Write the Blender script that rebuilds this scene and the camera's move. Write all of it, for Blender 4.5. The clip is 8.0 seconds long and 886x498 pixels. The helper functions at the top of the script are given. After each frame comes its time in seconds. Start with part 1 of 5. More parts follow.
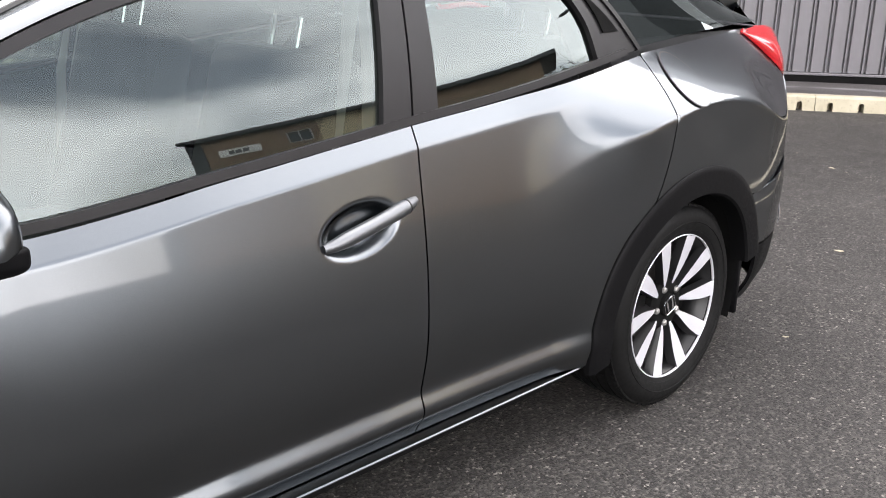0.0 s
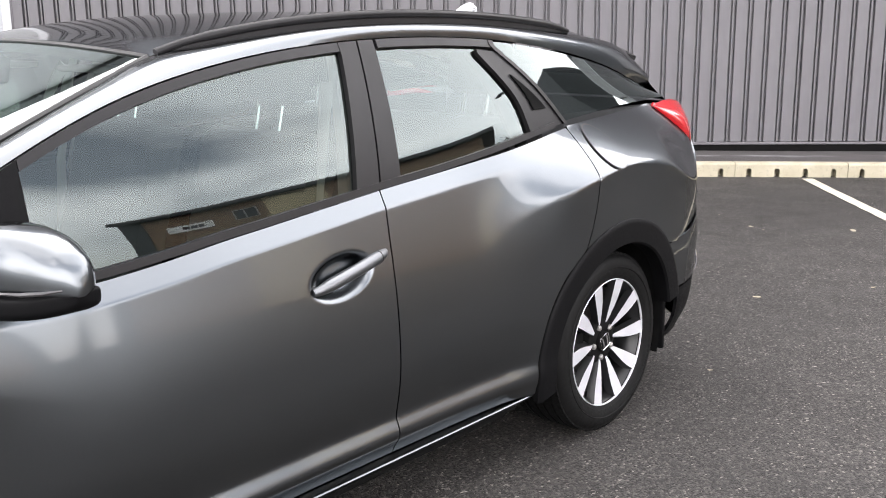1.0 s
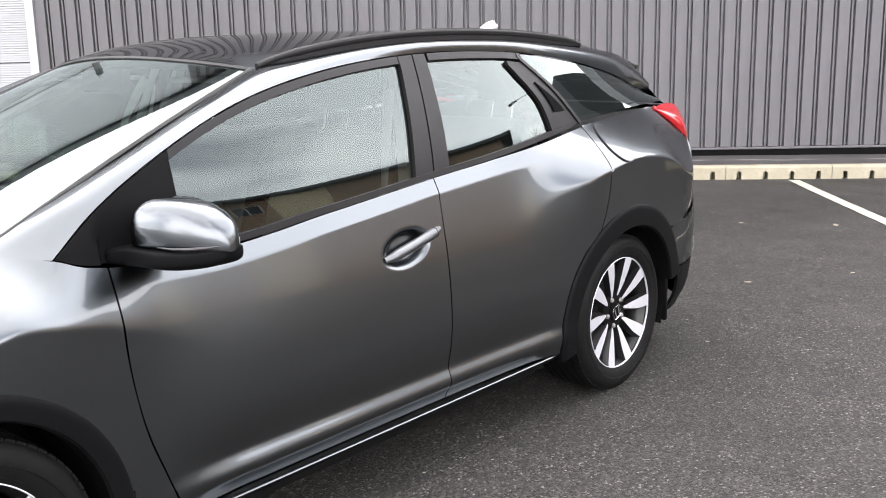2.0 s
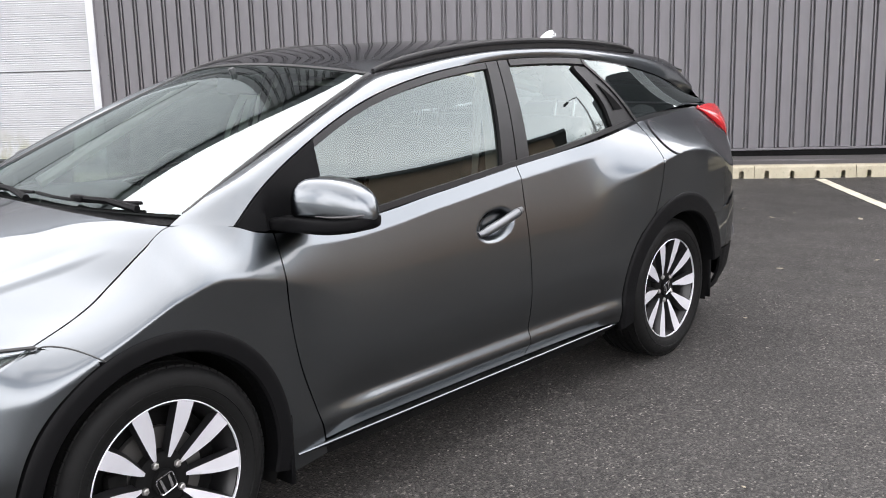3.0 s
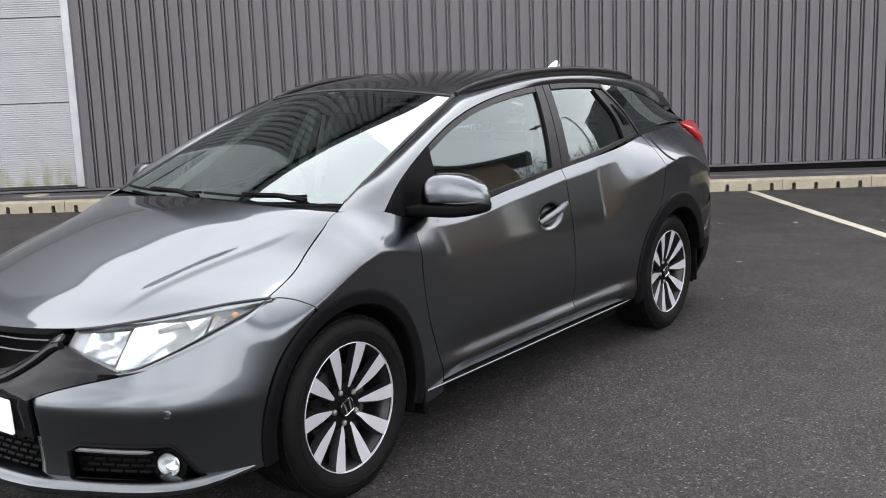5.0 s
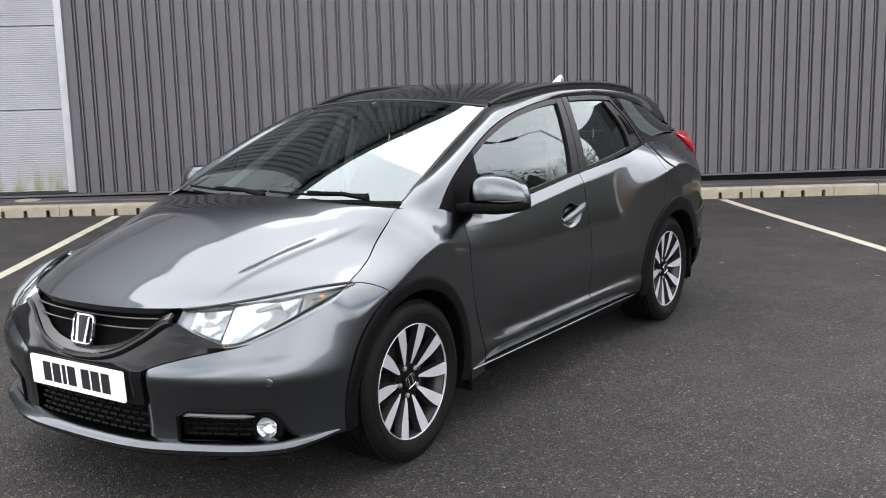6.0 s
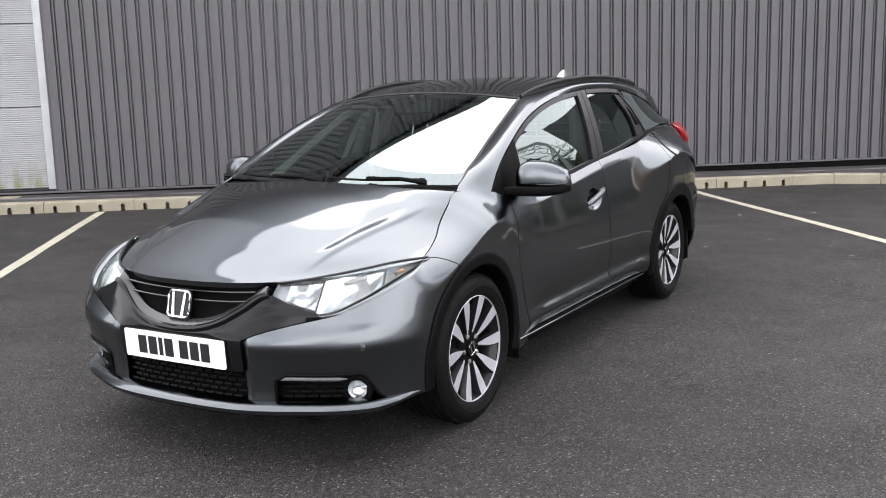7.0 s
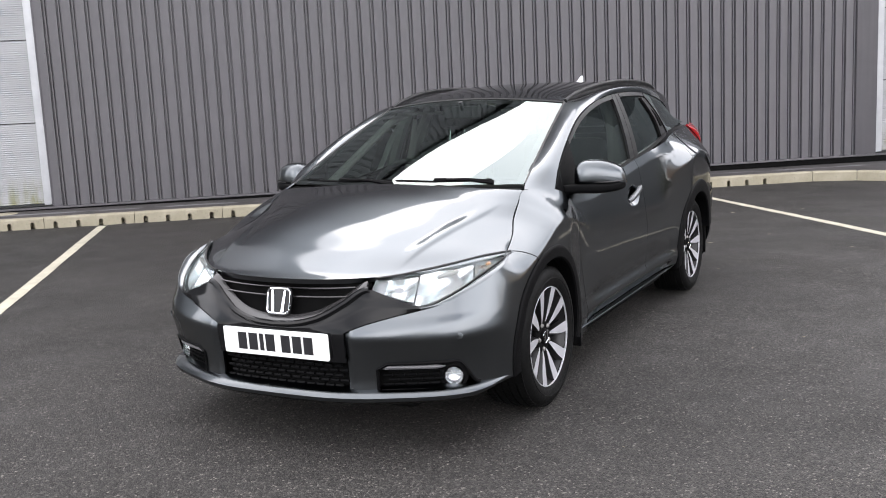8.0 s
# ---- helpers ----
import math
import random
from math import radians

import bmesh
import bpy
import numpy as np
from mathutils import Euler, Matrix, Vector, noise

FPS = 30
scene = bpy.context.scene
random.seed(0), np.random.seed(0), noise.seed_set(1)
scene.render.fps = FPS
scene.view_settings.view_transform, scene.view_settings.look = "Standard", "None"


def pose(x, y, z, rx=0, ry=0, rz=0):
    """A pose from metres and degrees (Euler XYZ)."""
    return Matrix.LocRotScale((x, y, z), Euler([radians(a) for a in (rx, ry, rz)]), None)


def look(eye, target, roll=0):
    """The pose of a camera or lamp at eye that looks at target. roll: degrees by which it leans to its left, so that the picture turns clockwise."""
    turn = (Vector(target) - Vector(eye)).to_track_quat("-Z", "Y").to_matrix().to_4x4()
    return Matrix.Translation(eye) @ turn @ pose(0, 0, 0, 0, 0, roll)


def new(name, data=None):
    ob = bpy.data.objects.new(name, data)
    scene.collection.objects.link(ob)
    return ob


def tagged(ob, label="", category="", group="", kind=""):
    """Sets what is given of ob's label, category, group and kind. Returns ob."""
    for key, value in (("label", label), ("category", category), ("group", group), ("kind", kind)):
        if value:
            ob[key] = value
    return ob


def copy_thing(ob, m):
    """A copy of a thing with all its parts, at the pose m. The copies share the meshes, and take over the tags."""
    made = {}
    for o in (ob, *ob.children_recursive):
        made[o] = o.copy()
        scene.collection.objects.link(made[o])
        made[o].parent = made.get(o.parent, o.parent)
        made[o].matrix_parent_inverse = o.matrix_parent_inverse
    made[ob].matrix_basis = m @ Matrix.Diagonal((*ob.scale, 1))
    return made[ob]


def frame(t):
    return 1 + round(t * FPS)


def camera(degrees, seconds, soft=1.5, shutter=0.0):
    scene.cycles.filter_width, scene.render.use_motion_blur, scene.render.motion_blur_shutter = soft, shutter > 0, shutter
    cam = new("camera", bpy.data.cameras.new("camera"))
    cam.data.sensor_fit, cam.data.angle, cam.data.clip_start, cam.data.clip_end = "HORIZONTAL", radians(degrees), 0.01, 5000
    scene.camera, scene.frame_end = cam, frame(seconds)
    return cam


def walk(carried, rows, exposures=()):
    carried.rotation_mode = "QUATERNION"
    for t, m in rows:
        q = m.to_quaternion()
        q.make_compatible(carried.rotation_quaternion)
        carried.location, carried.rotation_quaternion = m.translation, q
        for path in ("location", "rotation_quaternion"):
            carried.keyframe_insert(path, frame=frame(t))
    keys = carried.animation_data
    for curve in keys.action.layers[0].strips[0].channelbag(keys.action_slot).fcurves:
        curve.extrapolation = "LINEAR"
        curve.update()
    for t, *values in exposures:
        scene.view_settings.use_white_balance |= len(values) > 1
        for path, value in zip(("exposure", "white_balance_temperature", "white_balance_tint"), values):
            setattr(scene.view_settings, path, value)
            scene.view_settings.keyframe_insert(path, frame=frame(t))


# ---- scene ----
cam = camera(48.3, 8.0, soft=1.0)
PATH = [
    (0, (2.286, 0.129, 1.352), (0.949, 1.49, 0.75), 1.2),
    (0.5, (2.365, -0.031, 1.367), (1.116, 1.452, 0.876), -0.4),
    (1, (2.553, -0.219, 1.377), (1.266, 1.248, 0.938), -0.6),
    (2.3, (2.881, -0.893, 1.389), (1.6, 0.588, 0.984), -1.5),
    (2.5, (2.944, -1.001, 1.398), (1.651, 0.471, 0.995), -1.4),
    (2.9, (2.959, -1.241, 1.389), (1.658, 0.227, 0.997), -1.3),
    (3, (2.963, -1.287, 1.394), (1.653, 0.171, 0.996), -1.6),
    (3.5, (2.936, -1.549, 1.381), (1.638, -0.077, 0.997), -2.0),
    (4, (3.018, -1.797, 1.381), (1.753, -0.296, 0.993), -2.1),
    (4.5, (3.033, -2.06, 1.388), (1.807, -0.524, 1.017), -2.2),
    (4.7, (3.009, -2.182, 1.396), (1.807, -0.624, 1.039), -2.2),
    (5.8, (3.028, -2.815, 1.403), (1.893, -1.201, 1.072), -1.5),
    (6, (2.973, -2.931, 1.417), (1.866, -1.296, 1.091), -1.5),
    (6.5, (2.82, -3.212, 1.421), (1.777, -1.533, 1.117), -1.8),
    (7, (2.767, -3.496, 1.41), (1.762, -1.8, 1.077), -1.7),
    (7.5, (2.666, -3.752, 1.421), (1.694, -2.037, 1.084), -1.8),
    (8, (2.443, -3.977, 1.412), (1.515, -2.233, 1.095), -2.8),
]
walk(cam, [(t, look(eye, target, roll)) for t, eye, target, roll in PATH],
     exposures=((0, 1.10, 6950, 14), (1.2, 1.03, 6900, 14), (3.0, 0.72, 6800, 13), (3.4, 0.40, 6750, 13), (4.0, 0.11, 6700, 13), (6.0, 0.11, 6700, 13), (8.0, 0.22, 6700, 13)))

# ---------------------------------------------------------------- helpers of the scene
def spl(*pts):
    """A smooth curve through (key, value...) rows; flat beyond its ends."""
    ks = np.array([p[0] for p in pts], float)
    vs = np.array([p[1:] for p in pts], float)
    d = (vs[1:] - vs[:-1]) / (ks[1:] - ks[:-1])[:, None]
    m = np.vstack([d[:1], (d[1:] + d[:-1]) / 2, d[-1:]])

    def at(k):
        k = min(max(k, ks[0]), ks[-1])
        i = min(int(np.searchsorted(ks, k, side="right")) - 1, len(ks) - 2)
        h = ks[i + 1] - ks[i]
        s = (k - ks[i]) / h
        v = ((2 * s**3 - 3 * s**2 + 1) * vs[i] + (s**3 - 2 * s**2 + s) * h * m[i]
             + (-2 * s**3 + 3 * s**2) * vs[i + 1] + (s**3 - s**2) * h * m[i + 1])
        return float(v[0]) if len(v) == 1 else v
    return at


def smooth(a, b, x):
    s = min(max((x - a) / (b - a), 0.0), 1.0)
    return s * s * (3 - 2 * s)


def finish(bm, angle=38):
    """A mesh from bm, shaded smooth but for its sharp edges."""
    me = bpy.data.meshes.new("mesh")
    bm.to_mesh(me)
    bm.free()
    me.shade_smooth()
    me.set_sharp_from_angle(angle=radians(angle))
    return me


def part(name, bm, material, parent=None, label="", angle=38):
    """Links a bmesh as one mesh object, under a thing or a part."""
    me = finish(bm, angle)
    for m in material if isinstance(material, (list, tuple)) else [material]:
        me.materials.append(m)
    ob = new(name, me)
    if parent is not None:
        ob.parent = parent
    if label:
        ob["label"] = label
    return ob


def thing(name, label, category, group="", kind="", m=None):
    ob = new(name)
    ob.empty_display_size = 0.1
    if m is not None:
        ob.matrix_basis = m
    return tagged(ob, label, category, group, kind)


def add_box(bm, lo, hi, bevel=0.0, mat=0, m=None):
    r = bmesh.ops.create_cube(bm, size=1.0)
    vs = r["verts"]
    for v in vs:
        v.co = Vector([lo[i] + (v.co[i] + 0.5) * (hi[i] - lo[i]) for i in range(3)])
    faces = list({f for v in vs for f in v.link_faces})
    for f in faces:
        f.material_index = mat
    if bevel > 0:
        edges = list({e for v in vs for e in v.link_edges})
        r = bmesh.ops.bevel(bm, geom=edges, offset=bevel, segments=2, profile=0.5, affect="EDGES")
        vs = list({v for f in r["faces"] for v in f.verts} | {v for v in vs if v.is_valid})
        for f in {f for v in vs for f in v.link_faces}:
            f.material_index = mat
    if m is not None:
        bmesh.ops.transform(bm, matrix=m, verts=vs)
    return vs


def add_lathe(bm, rows, n=48, axis="x", mat=0, centre=(0, 0, 0), close=False):
    """Turns rows of (radius, along) round an axis."""
    rings = []
    for r, a in rows:
        ring = []
        for i in range(n):
            t = 2 * math.pi * i / n
            c, s = r * math.cos(t), r * math.sin(t)
            co = {"x": (a, c, s), "y": (c, a, s), "z": (c, s, a)}[axis]
            ring.append(bm.verts.new(Vector(co) + Vector(centre)))
        rings.append(ring)
    pairs = list(zip(rings, rings[1:])) + ([(rings[-1], rings[0])] if close else [])
    fs = []
    for a, b in pairs:
        for i in range(n):
            f = bm.faces.new((a[i], a[(i + 1) % n], b[(i + 1) % n], b[i]))
            f.material_index = mat
            fs.append(f)
    return rings, fs


def add_tube(bm, pts, radius, n=8, caps=True, mat=0, flat=1.0):
    """A round bar along points; radius may be one number or one for each point."""
    pts = [Vector(p) for p in pts]
    rs = radius if isinstance(radius, (list, tuple)) else [radius] * len(pts)
    rings = []
    up = Vector((0, 0, 1))
    for i, p in enumerate(pts):
        d = (pts[min(i + 1, len(pts) - 1)] - pts[max(i - 1, 0)]).normalized()
        a = d.cross(up)
        if a.length < 1e-3:
            a = d.cross(Vector((1, 0, 0)))
        a.normalize()
        b = a.cross(d).normalized()
        rings.append([bm.verts.new(p + rs[i] * (math.cos(2 * math.pi * k / n) * a + flat * math.sin(2 * math.pi * k / n) * b)) for k in range(n)])
    for a, b in zip(rings, rings[1:]):
        for k in range(n):
            bm.faces.new((a[k], a[(k + 1) % n], b[(k + 1) % n], b[k])).material_index = mat
    if caps:
        bm.faces.new(rings[0][::-1]).material_index = mat
        bm.faces.new(rings[-1]).material_index = mat
    return rings


def add_prism(bm, outline, lo, hi, axis="x", mat=0, side=None, bevel=0.0):
    """A flat outline of (a, b) pushed from lo to hi along an axis."""
    def co(a, b, h):
        return {"x": (h, a, b), "y": (a, h, b), "z": (a, b, h)}[axis]
    A = [bm.verts.new(co(a, b, lo)) for a, b in outline]
    B = [bm.verts.new(co(a, b, hi)) for a, b in outline]
    f1, f2 = bm.faces.new(A), bm.faces.new(B)
    f1.material_index = f2.material_index = mat
    n = len(A)
    sides = []
    for i in range(n):
        f = bm.faces.new((A[i], A[(i + 1) % n], B[(i + 1) % n], B[i]))
        f.material_index = mat if side is None else side
        sides.append(f)
    bmesh.ops.recalc_face_normals(bm, faces=[f1, f2] + sides)
    if bevel:
        bmesh.ops.bevel(bm, geom=list(f1.edges) + list(f2.edges), offset=bevel, segments=2, affect="EDGES")


def add_sheet(bm, P, hint, depth=0.0, mat=0):
    """A curved sheet through a grid of places, its face towards hint, with turned-in edges depth deep."""
    P = np.asarray(P, float)
    n, m = P.shape[:2]
    du = np.gradient(P, axis=0)
    dv = np.gradient(P, axis=1)
    N = np.cross(du, dv)
    N /= np.maximum(np.linalg.norm(N, axis=2, keepdims=True), 1e-9)
    flip = float((N.mean(axis=(0, 1)) * np.asarray(hint, float)).sum()) < 0
    if flip:
        N = -N
    V = [[bm.verts.new(P[i, j]) for j in range(m)] for i in range(n)]

    def face(*vs):
        try:
            bm.faces.new(vs[::-1] if flip else vs).material_index = mat
        except ValueError:
            pass
    for i in range(n - 1):
        for j in range(m - 1):
            face(V[i][j], V[i + 1][j], V[i + 1][j + 1], V[i][j + 1])
    if depth:
        ring = ([(i, 0) for i in range(n)] + [(n - 1, j) for j in range(1, m)]
                + [(i, m - 1) for i in range(n - 2, -1, -1)] + [(0, j) for j in range(m - 2, 0, -1)])
        inner = [bm.verts.new(P[i, j] - N[i, j] * depth) for i, j in ring]
        for k in range(len(ring)):
            a, b = ring[k], ring[(k + 1) % len(ring)]
            face(V[b[0]][b[1]], V[a[0]][a[1]], inner[k], inner[(k + 1) % len(ring)])
    return V


def sheet(P, hint, depth=0.012, weld=True):
    bm = bmesh.new()
    add_sheet(bm, P, hint, depth)
    if weld:
        bmesh.ops.remove_doubles(bm, verts=bm.verts, dist=1e-5)
    return bm


def mirrored(P):
    return np.asarray(P, float) * np.array([-1.0, 1.0, 1.0])


def patch(fn, n, m):
    """fn(a, b) for a, b from 0 to 1, as a grid of n by m places."""
    return np.array([[fn(i / (n - 1), j / (m - 1)) for j in range(m)] for i in range(n)])

# ---------------------------------------------------------------- the sky and its light
WALL_TURN = 37.66
W = pose(-6.62, 4.44, 0, 0, 0, WALL_TURN)      # u along the kerb, v towards the warehouse
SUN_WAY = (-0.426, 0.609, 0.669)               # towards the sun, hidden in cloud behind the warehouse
world = bpy.data.worlds.new("overcast_sky")
scene.world = world
world.use_nodes = True
wt = world.node_tree
wt.nodes.clear()


def wn(kind, **values):
    n = wt.nodes.new(kind)
    for k, v in values.items():
        if k in n.inputs:
            n.inputs[k].default_value = v
    return n


sky = wn("ShaderNodeTexSky")
sky.sky_type = "NISHITA"
sky.sun_disc = False
sky.sun_elevation = radians(42)
sky.sun_rotation = radians(325)
sky_bg = wn("ShaderNodeBackground", Strength=0.15)
wt.links.new(sky.outputs[0], sky_bg.inputs[0])
co = wn("ShaderNodeTexCoord")
squash = wn("ShaderNodeMapping")
squash.inputs["Scale"].default_value = (1.0, 1.0, 1.3)
wt.links.new(co.outputs["Generated"], squash.inputs[0])
puff = wn("ShaderNodeTexNoise", Scale=1.7, Detail=5.0, Roughness=0.52, Distortion=0.5)
wt.links.new(squash.outputs[0], puff.inputs["Vector"])
cover = wn("ShaderNodeValToRGB")
cover.color_ramp.elements[0].position, cover.color_ramp.elements[1].position = 0.345, 0.515
cover.color_ramp.elements[0].color = (0.20, 0.20, 0.20, 1)
wt.links.new(puff.outputs[0], cover.inputs[0])
tone = wn("ShaderNodeTexNoise", Scale=2.6, Detail=3.0, Roughness=0.5)
wt.links.new(squash.outputs[0], tone.inputs["Vector"])
grey = wn("ShaderNodeValToRGB")
grey.color_ramp.elements[0].position, grey.color_ramp.elements[1].position = 0.30, 0.70
grey.color_ramp.elements[0].color = (0.76, 0.80, 0.87, 1)
grey.color_ramp.elements[1].color = (0.985, 0.995, 1.03, 1)
wt.links.new(tone.outputs[0], grey.inputs[0])
cloud_bg = wn("ShaderNodeBackground")
up = wn("ShaderNodeSeparateXYZ")
wt.links.new(co.outputs["Generated"], up.inputs[0])
lift = wn("ShaderNodeMapRange")                      # thicker grey cloud stands overhead
for k, v in ((1, 0.0), (2, 1.0), (3, 4.9), (4, 2.8)):
    lift.inputs[k].default_value = v
wt.links.new(up.outputs[2], lift.inputs[0])
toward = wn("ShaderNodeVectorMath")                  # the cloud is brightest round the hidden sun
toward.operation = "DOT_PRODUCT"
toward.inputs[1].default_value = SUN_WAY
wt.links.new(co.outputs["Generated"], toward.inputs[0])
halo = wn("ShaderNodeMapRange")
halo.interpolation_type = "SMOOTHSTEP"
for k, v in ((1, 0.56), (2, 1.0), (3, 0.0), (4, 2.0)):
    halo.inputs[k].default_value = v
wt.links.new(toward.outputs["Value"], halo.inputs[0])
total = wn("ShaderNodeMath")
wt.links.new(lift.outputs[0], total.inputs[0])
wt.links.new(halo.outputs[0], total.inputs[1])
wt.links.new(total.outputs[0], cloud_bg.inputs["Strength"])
wt.links.new(grey.outputs[0], cloud_bg.inputs[0])
both = wn("ShaderNodeMixShader")
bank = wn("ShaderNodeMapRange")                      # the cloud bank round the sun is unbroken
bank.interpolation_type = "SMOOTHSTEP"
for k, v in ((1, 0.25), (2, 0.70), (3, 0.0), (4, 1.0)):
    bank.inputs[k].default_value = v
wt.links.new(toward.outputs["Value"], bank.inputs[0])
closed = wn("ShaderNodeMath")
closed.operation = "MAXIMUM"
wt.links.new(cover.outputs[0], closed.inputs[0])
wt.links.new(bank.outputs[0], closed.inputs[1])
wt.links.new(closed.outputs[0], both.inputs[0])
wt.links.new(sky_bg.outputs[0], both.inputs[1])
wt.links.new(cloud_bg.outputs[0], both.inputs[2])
wo = wn("ShaderNodeOutputWorld")
wt.links.new(both.outputs[0], wo.inputs[0])

sun = new("sun", bpy.data.lights.new("sun", "SUN"))
sun.data.energy, sun.data.angle, sun.data.color = 0.4, radians(24), (1.0, 0.96, 0.9)
sun.matrix_basis = look(Vector(SUN_WAY) * 30, (0, 0, 0))


# ---------------------------------------------------------------- materials
class Nodes:
    """A small builder of node materials."""

    def __init__(self, name):
        self.mat = bpy.data.materials.new(name)
        self.mat.use_nodes = True
        self.t = self.mat.node_tree
        self.t.nodes.clear()
        self.out = self.t.nodes.new("ShaderNodeOutputMaterial")
        self.co = self.t.nodes.new("ShaderNodeTexCoord").outputs["Object"]

    def add(self, kind, **values):
        n = self.t.nodes.new(kind)
        for k, v in values.items():
            n.inputs[k.replace("_", " ")].default_value = v
        return n

    def join(self, a, b):
        self.t.links.new(a, b)

    def place(self, scale=(1, 1, 1)):
        n = self.add("ShaderNodeMapping", Scale=scale)
        self.join(self.co, n.inputs[0])
        return n.outputs[0]

    def noise(self, scale, detail=4.0, rough=0.55, at=None):
        n = self.add("ShaderNodeTexNoise", Scale=scale, Detail=detail, Roughness=rough)
        self.join(at or self.co, n.inputs["Vector"])
        return n.outputs[0]

    def ramp(self, fac, *stops):
        n = self.t.nodes.new("ShaderNodeValToRGB")
        e = n.color_ramp.elements
        while len(e) < len(stops):
            e.new(0.5)
        for el, (p, c) in zip(e, stops):
            el.position = p
            el.color = (c, c, c, 1) if isinstance(c, (int, float)) else (*c, 1)
        self.join(fac, n.inputs[0])
        return n.outputs[0]

    def mix(self, fac, a, b, blend="MIX"):
        n = self.t.nodes.new("ShaderNodeMix")
        n.data_type, n.blend_type = "RGBA", blend
        for s, v in ((0, fac), (6, a), (7, b)):
            if isinstance(v, bpy.types.NodeSocket):
                self.join(v, n.inputs[s])
            else:
                n.inputs[s].default_value = v if s == 0 or len(v) == 4 else (*v, 1)
        return n.outputs[2]

    def bump(self, height, strength=0.3, distance=0.01):
        n = self.add("ShaderNodeBump", Strength=strength, Distance=distance)
        self.join(height, n.inputs["Height"])
        return n.outputs[0]

    def surface(self, colour, rough=0.5, metal=0.0, normal=None, **more):
        n = self.t.nodes.new("ShaderNodeBsdfPrincipled")
        for key, v in dict(Base_Color=colour, Roughness=rough, Metallic=metal, **more).items():
            s = n.inputs[key.replace("_", " ")]
            if isinstance(v, bpy.types.NodeSocket):
                self.join(v, s)
            else:
                s.default_value = (*v, 1) if isinstance(v, tuple) and len(v) == 3 else v
        if normal is not None:
            self.join(normal, n.inputs["Normal"])
        self.join(n.outputs[0], self.out.inputs[0])
        return self.mat


def simple(name, colour, rough, metal=0.0, grain=60.0, vary=0.12, bump=0.05, **more):
    """A plain surface with slight grain, wear and unevenness."""
    k = Nodes(name)
    dark = tuple(c * (1 - vary) for c in colour)
    light = tuple(min(1.0, c * (1 + vary)) for c in colour)
    c = k.mix(k.ramp(k.noise(grain * 0.12, 3), (0.3, 0.0), (0.7, 1.0)), dark, light)
    r = k.ramp(k.noise(grain * 0.3, 3), (0.3, max(0.02, rough * 0.85)), (0.7, min(1.0, rough * 1.15)))
    return k.surface(c, r, metal, k.bump(k.noise(grain, 3), bump, 0.002) if bump else None, **more)


def paint_material():
    """Metal flakes, a soft lobe, under a clear glossy lacquer."""
    k = Nodes("grey_metallic_paint")
    fleck = k.mix(k.ramp(k.noise(900.0, 1.0), (0.35, 0.0), (0.65, 1.0)), (0.078, 0.0865, 0.094), (0.096, 0.1065, 0.115))
    flake = k.add("ShaderNodeBsdfGlossy", Roughness=0.33)
    flake.distribution = "BECKMANN"
    k.join(fleck, flake.inputs["Color"])
    coat = k.add("ShaderNodeBsdfGlossy", Roughness=0.05)
    fres = k.add("ShaderNodeFresnel", IOR=1.6)
    m = k.add("ShaderNodeMixShader")
    k.join(fres.outputs[0], m.inputs[0])
    k.join(flake.outputs[0], m.inputs[1])
    k.join(coat.outputs[0], m.inputs[2])
    k.join(m.outputs[0], k.out.inputs[0])
    return k.mat


def glass_material(name, tint, ior=2.0):
    k = Nodes(name)
    clear = k.add("ShaderNodeBsdfTransparent", Color=(*tint, 1))
    gloss = k.add("ShaderNodeBsdfGlossy", Roughness=0.0, Color=(0.90, 1.0, 0.985, 1))
    fres = k.add("ShaderNodeFresnel", IOR=ior)
    m = k.t.nodes.new("ShaderNodeMixShader")
    k.join(fres.outputs[0], m.inputs[0])
    k.join(clear.outputs[0], m.inputs[1])
    k.join(gloss.outputs[0], m.inputs[2])
    k.join(m.outputs[0], k.out.inputs[0])
    return k.mat


def asphalt_material():
    k = Nodes("asphalt")
    v = k.add("ShaderNodeTexVoronoi", Scale=138.0)
    k.join(k.co, v.inputs["Vector"])
    stone = k.ramp(v.outputs["Color"], (0.0, (0.0080, 0.0074, 0.0070)), (0.48, (0.0255, 0.0237, 0.0222)), (0.84, (0.073, 0.0672, 0.0622)), (1.0, (0.275, 0.256, 0.230)))
    fine = k.ramp(k.noise(420.0, 2), (0.35, 0.55), (0.7, 1.25))
    c = k.mix(1.0, stone, fine, "MULTIPLY")
    patch_ = k.ramp(k.noise(0.55, 5, 0.6), (0.35, 0.78), (0.68, 1.12))
    c = k.mix(1.0, c, patch_, "MULTIPLY")
    h = k.mix(0.35, k.ramp(v.outputs["Distance"], (0.0, 1.0), (0.75, 0.0)), k.noise(300.0, 3))
    r = k.ramp(k.noise(1.3, 4), (0.35, 0.58), (0.7, 0.82))
    return k.surface(c, r, 0.0, k.bump(h, 0.9, 0.006), Specular_IOR_Level=0.26)


def cladding_material():
    k = Nodes("grey_coated_steel")
    run = k.place((9.0, 9.0, 0.35))
    streak = k.ramp(k.noise(2.2, 6, 0.6, run), (0.35, 0.0), (0.75, 1.0))
    c = k.mix(streak, (0.072, 0.0685, 0.075), (0.061, 0.058, 0.063))
    c = k.mix(k.ramp(k.noise(1.1, 4), (0.4, 0.0), (0.8, 0.6)), c, (0.085, 0.081, 0.087))
    return k.surface(c, k.ramp(k.noise(14.0, 3), (0.3, 0.42), (0.7, 0.55)), 0.0, k.bump(k.noise(5.0, 2), 0.05, 0.004))


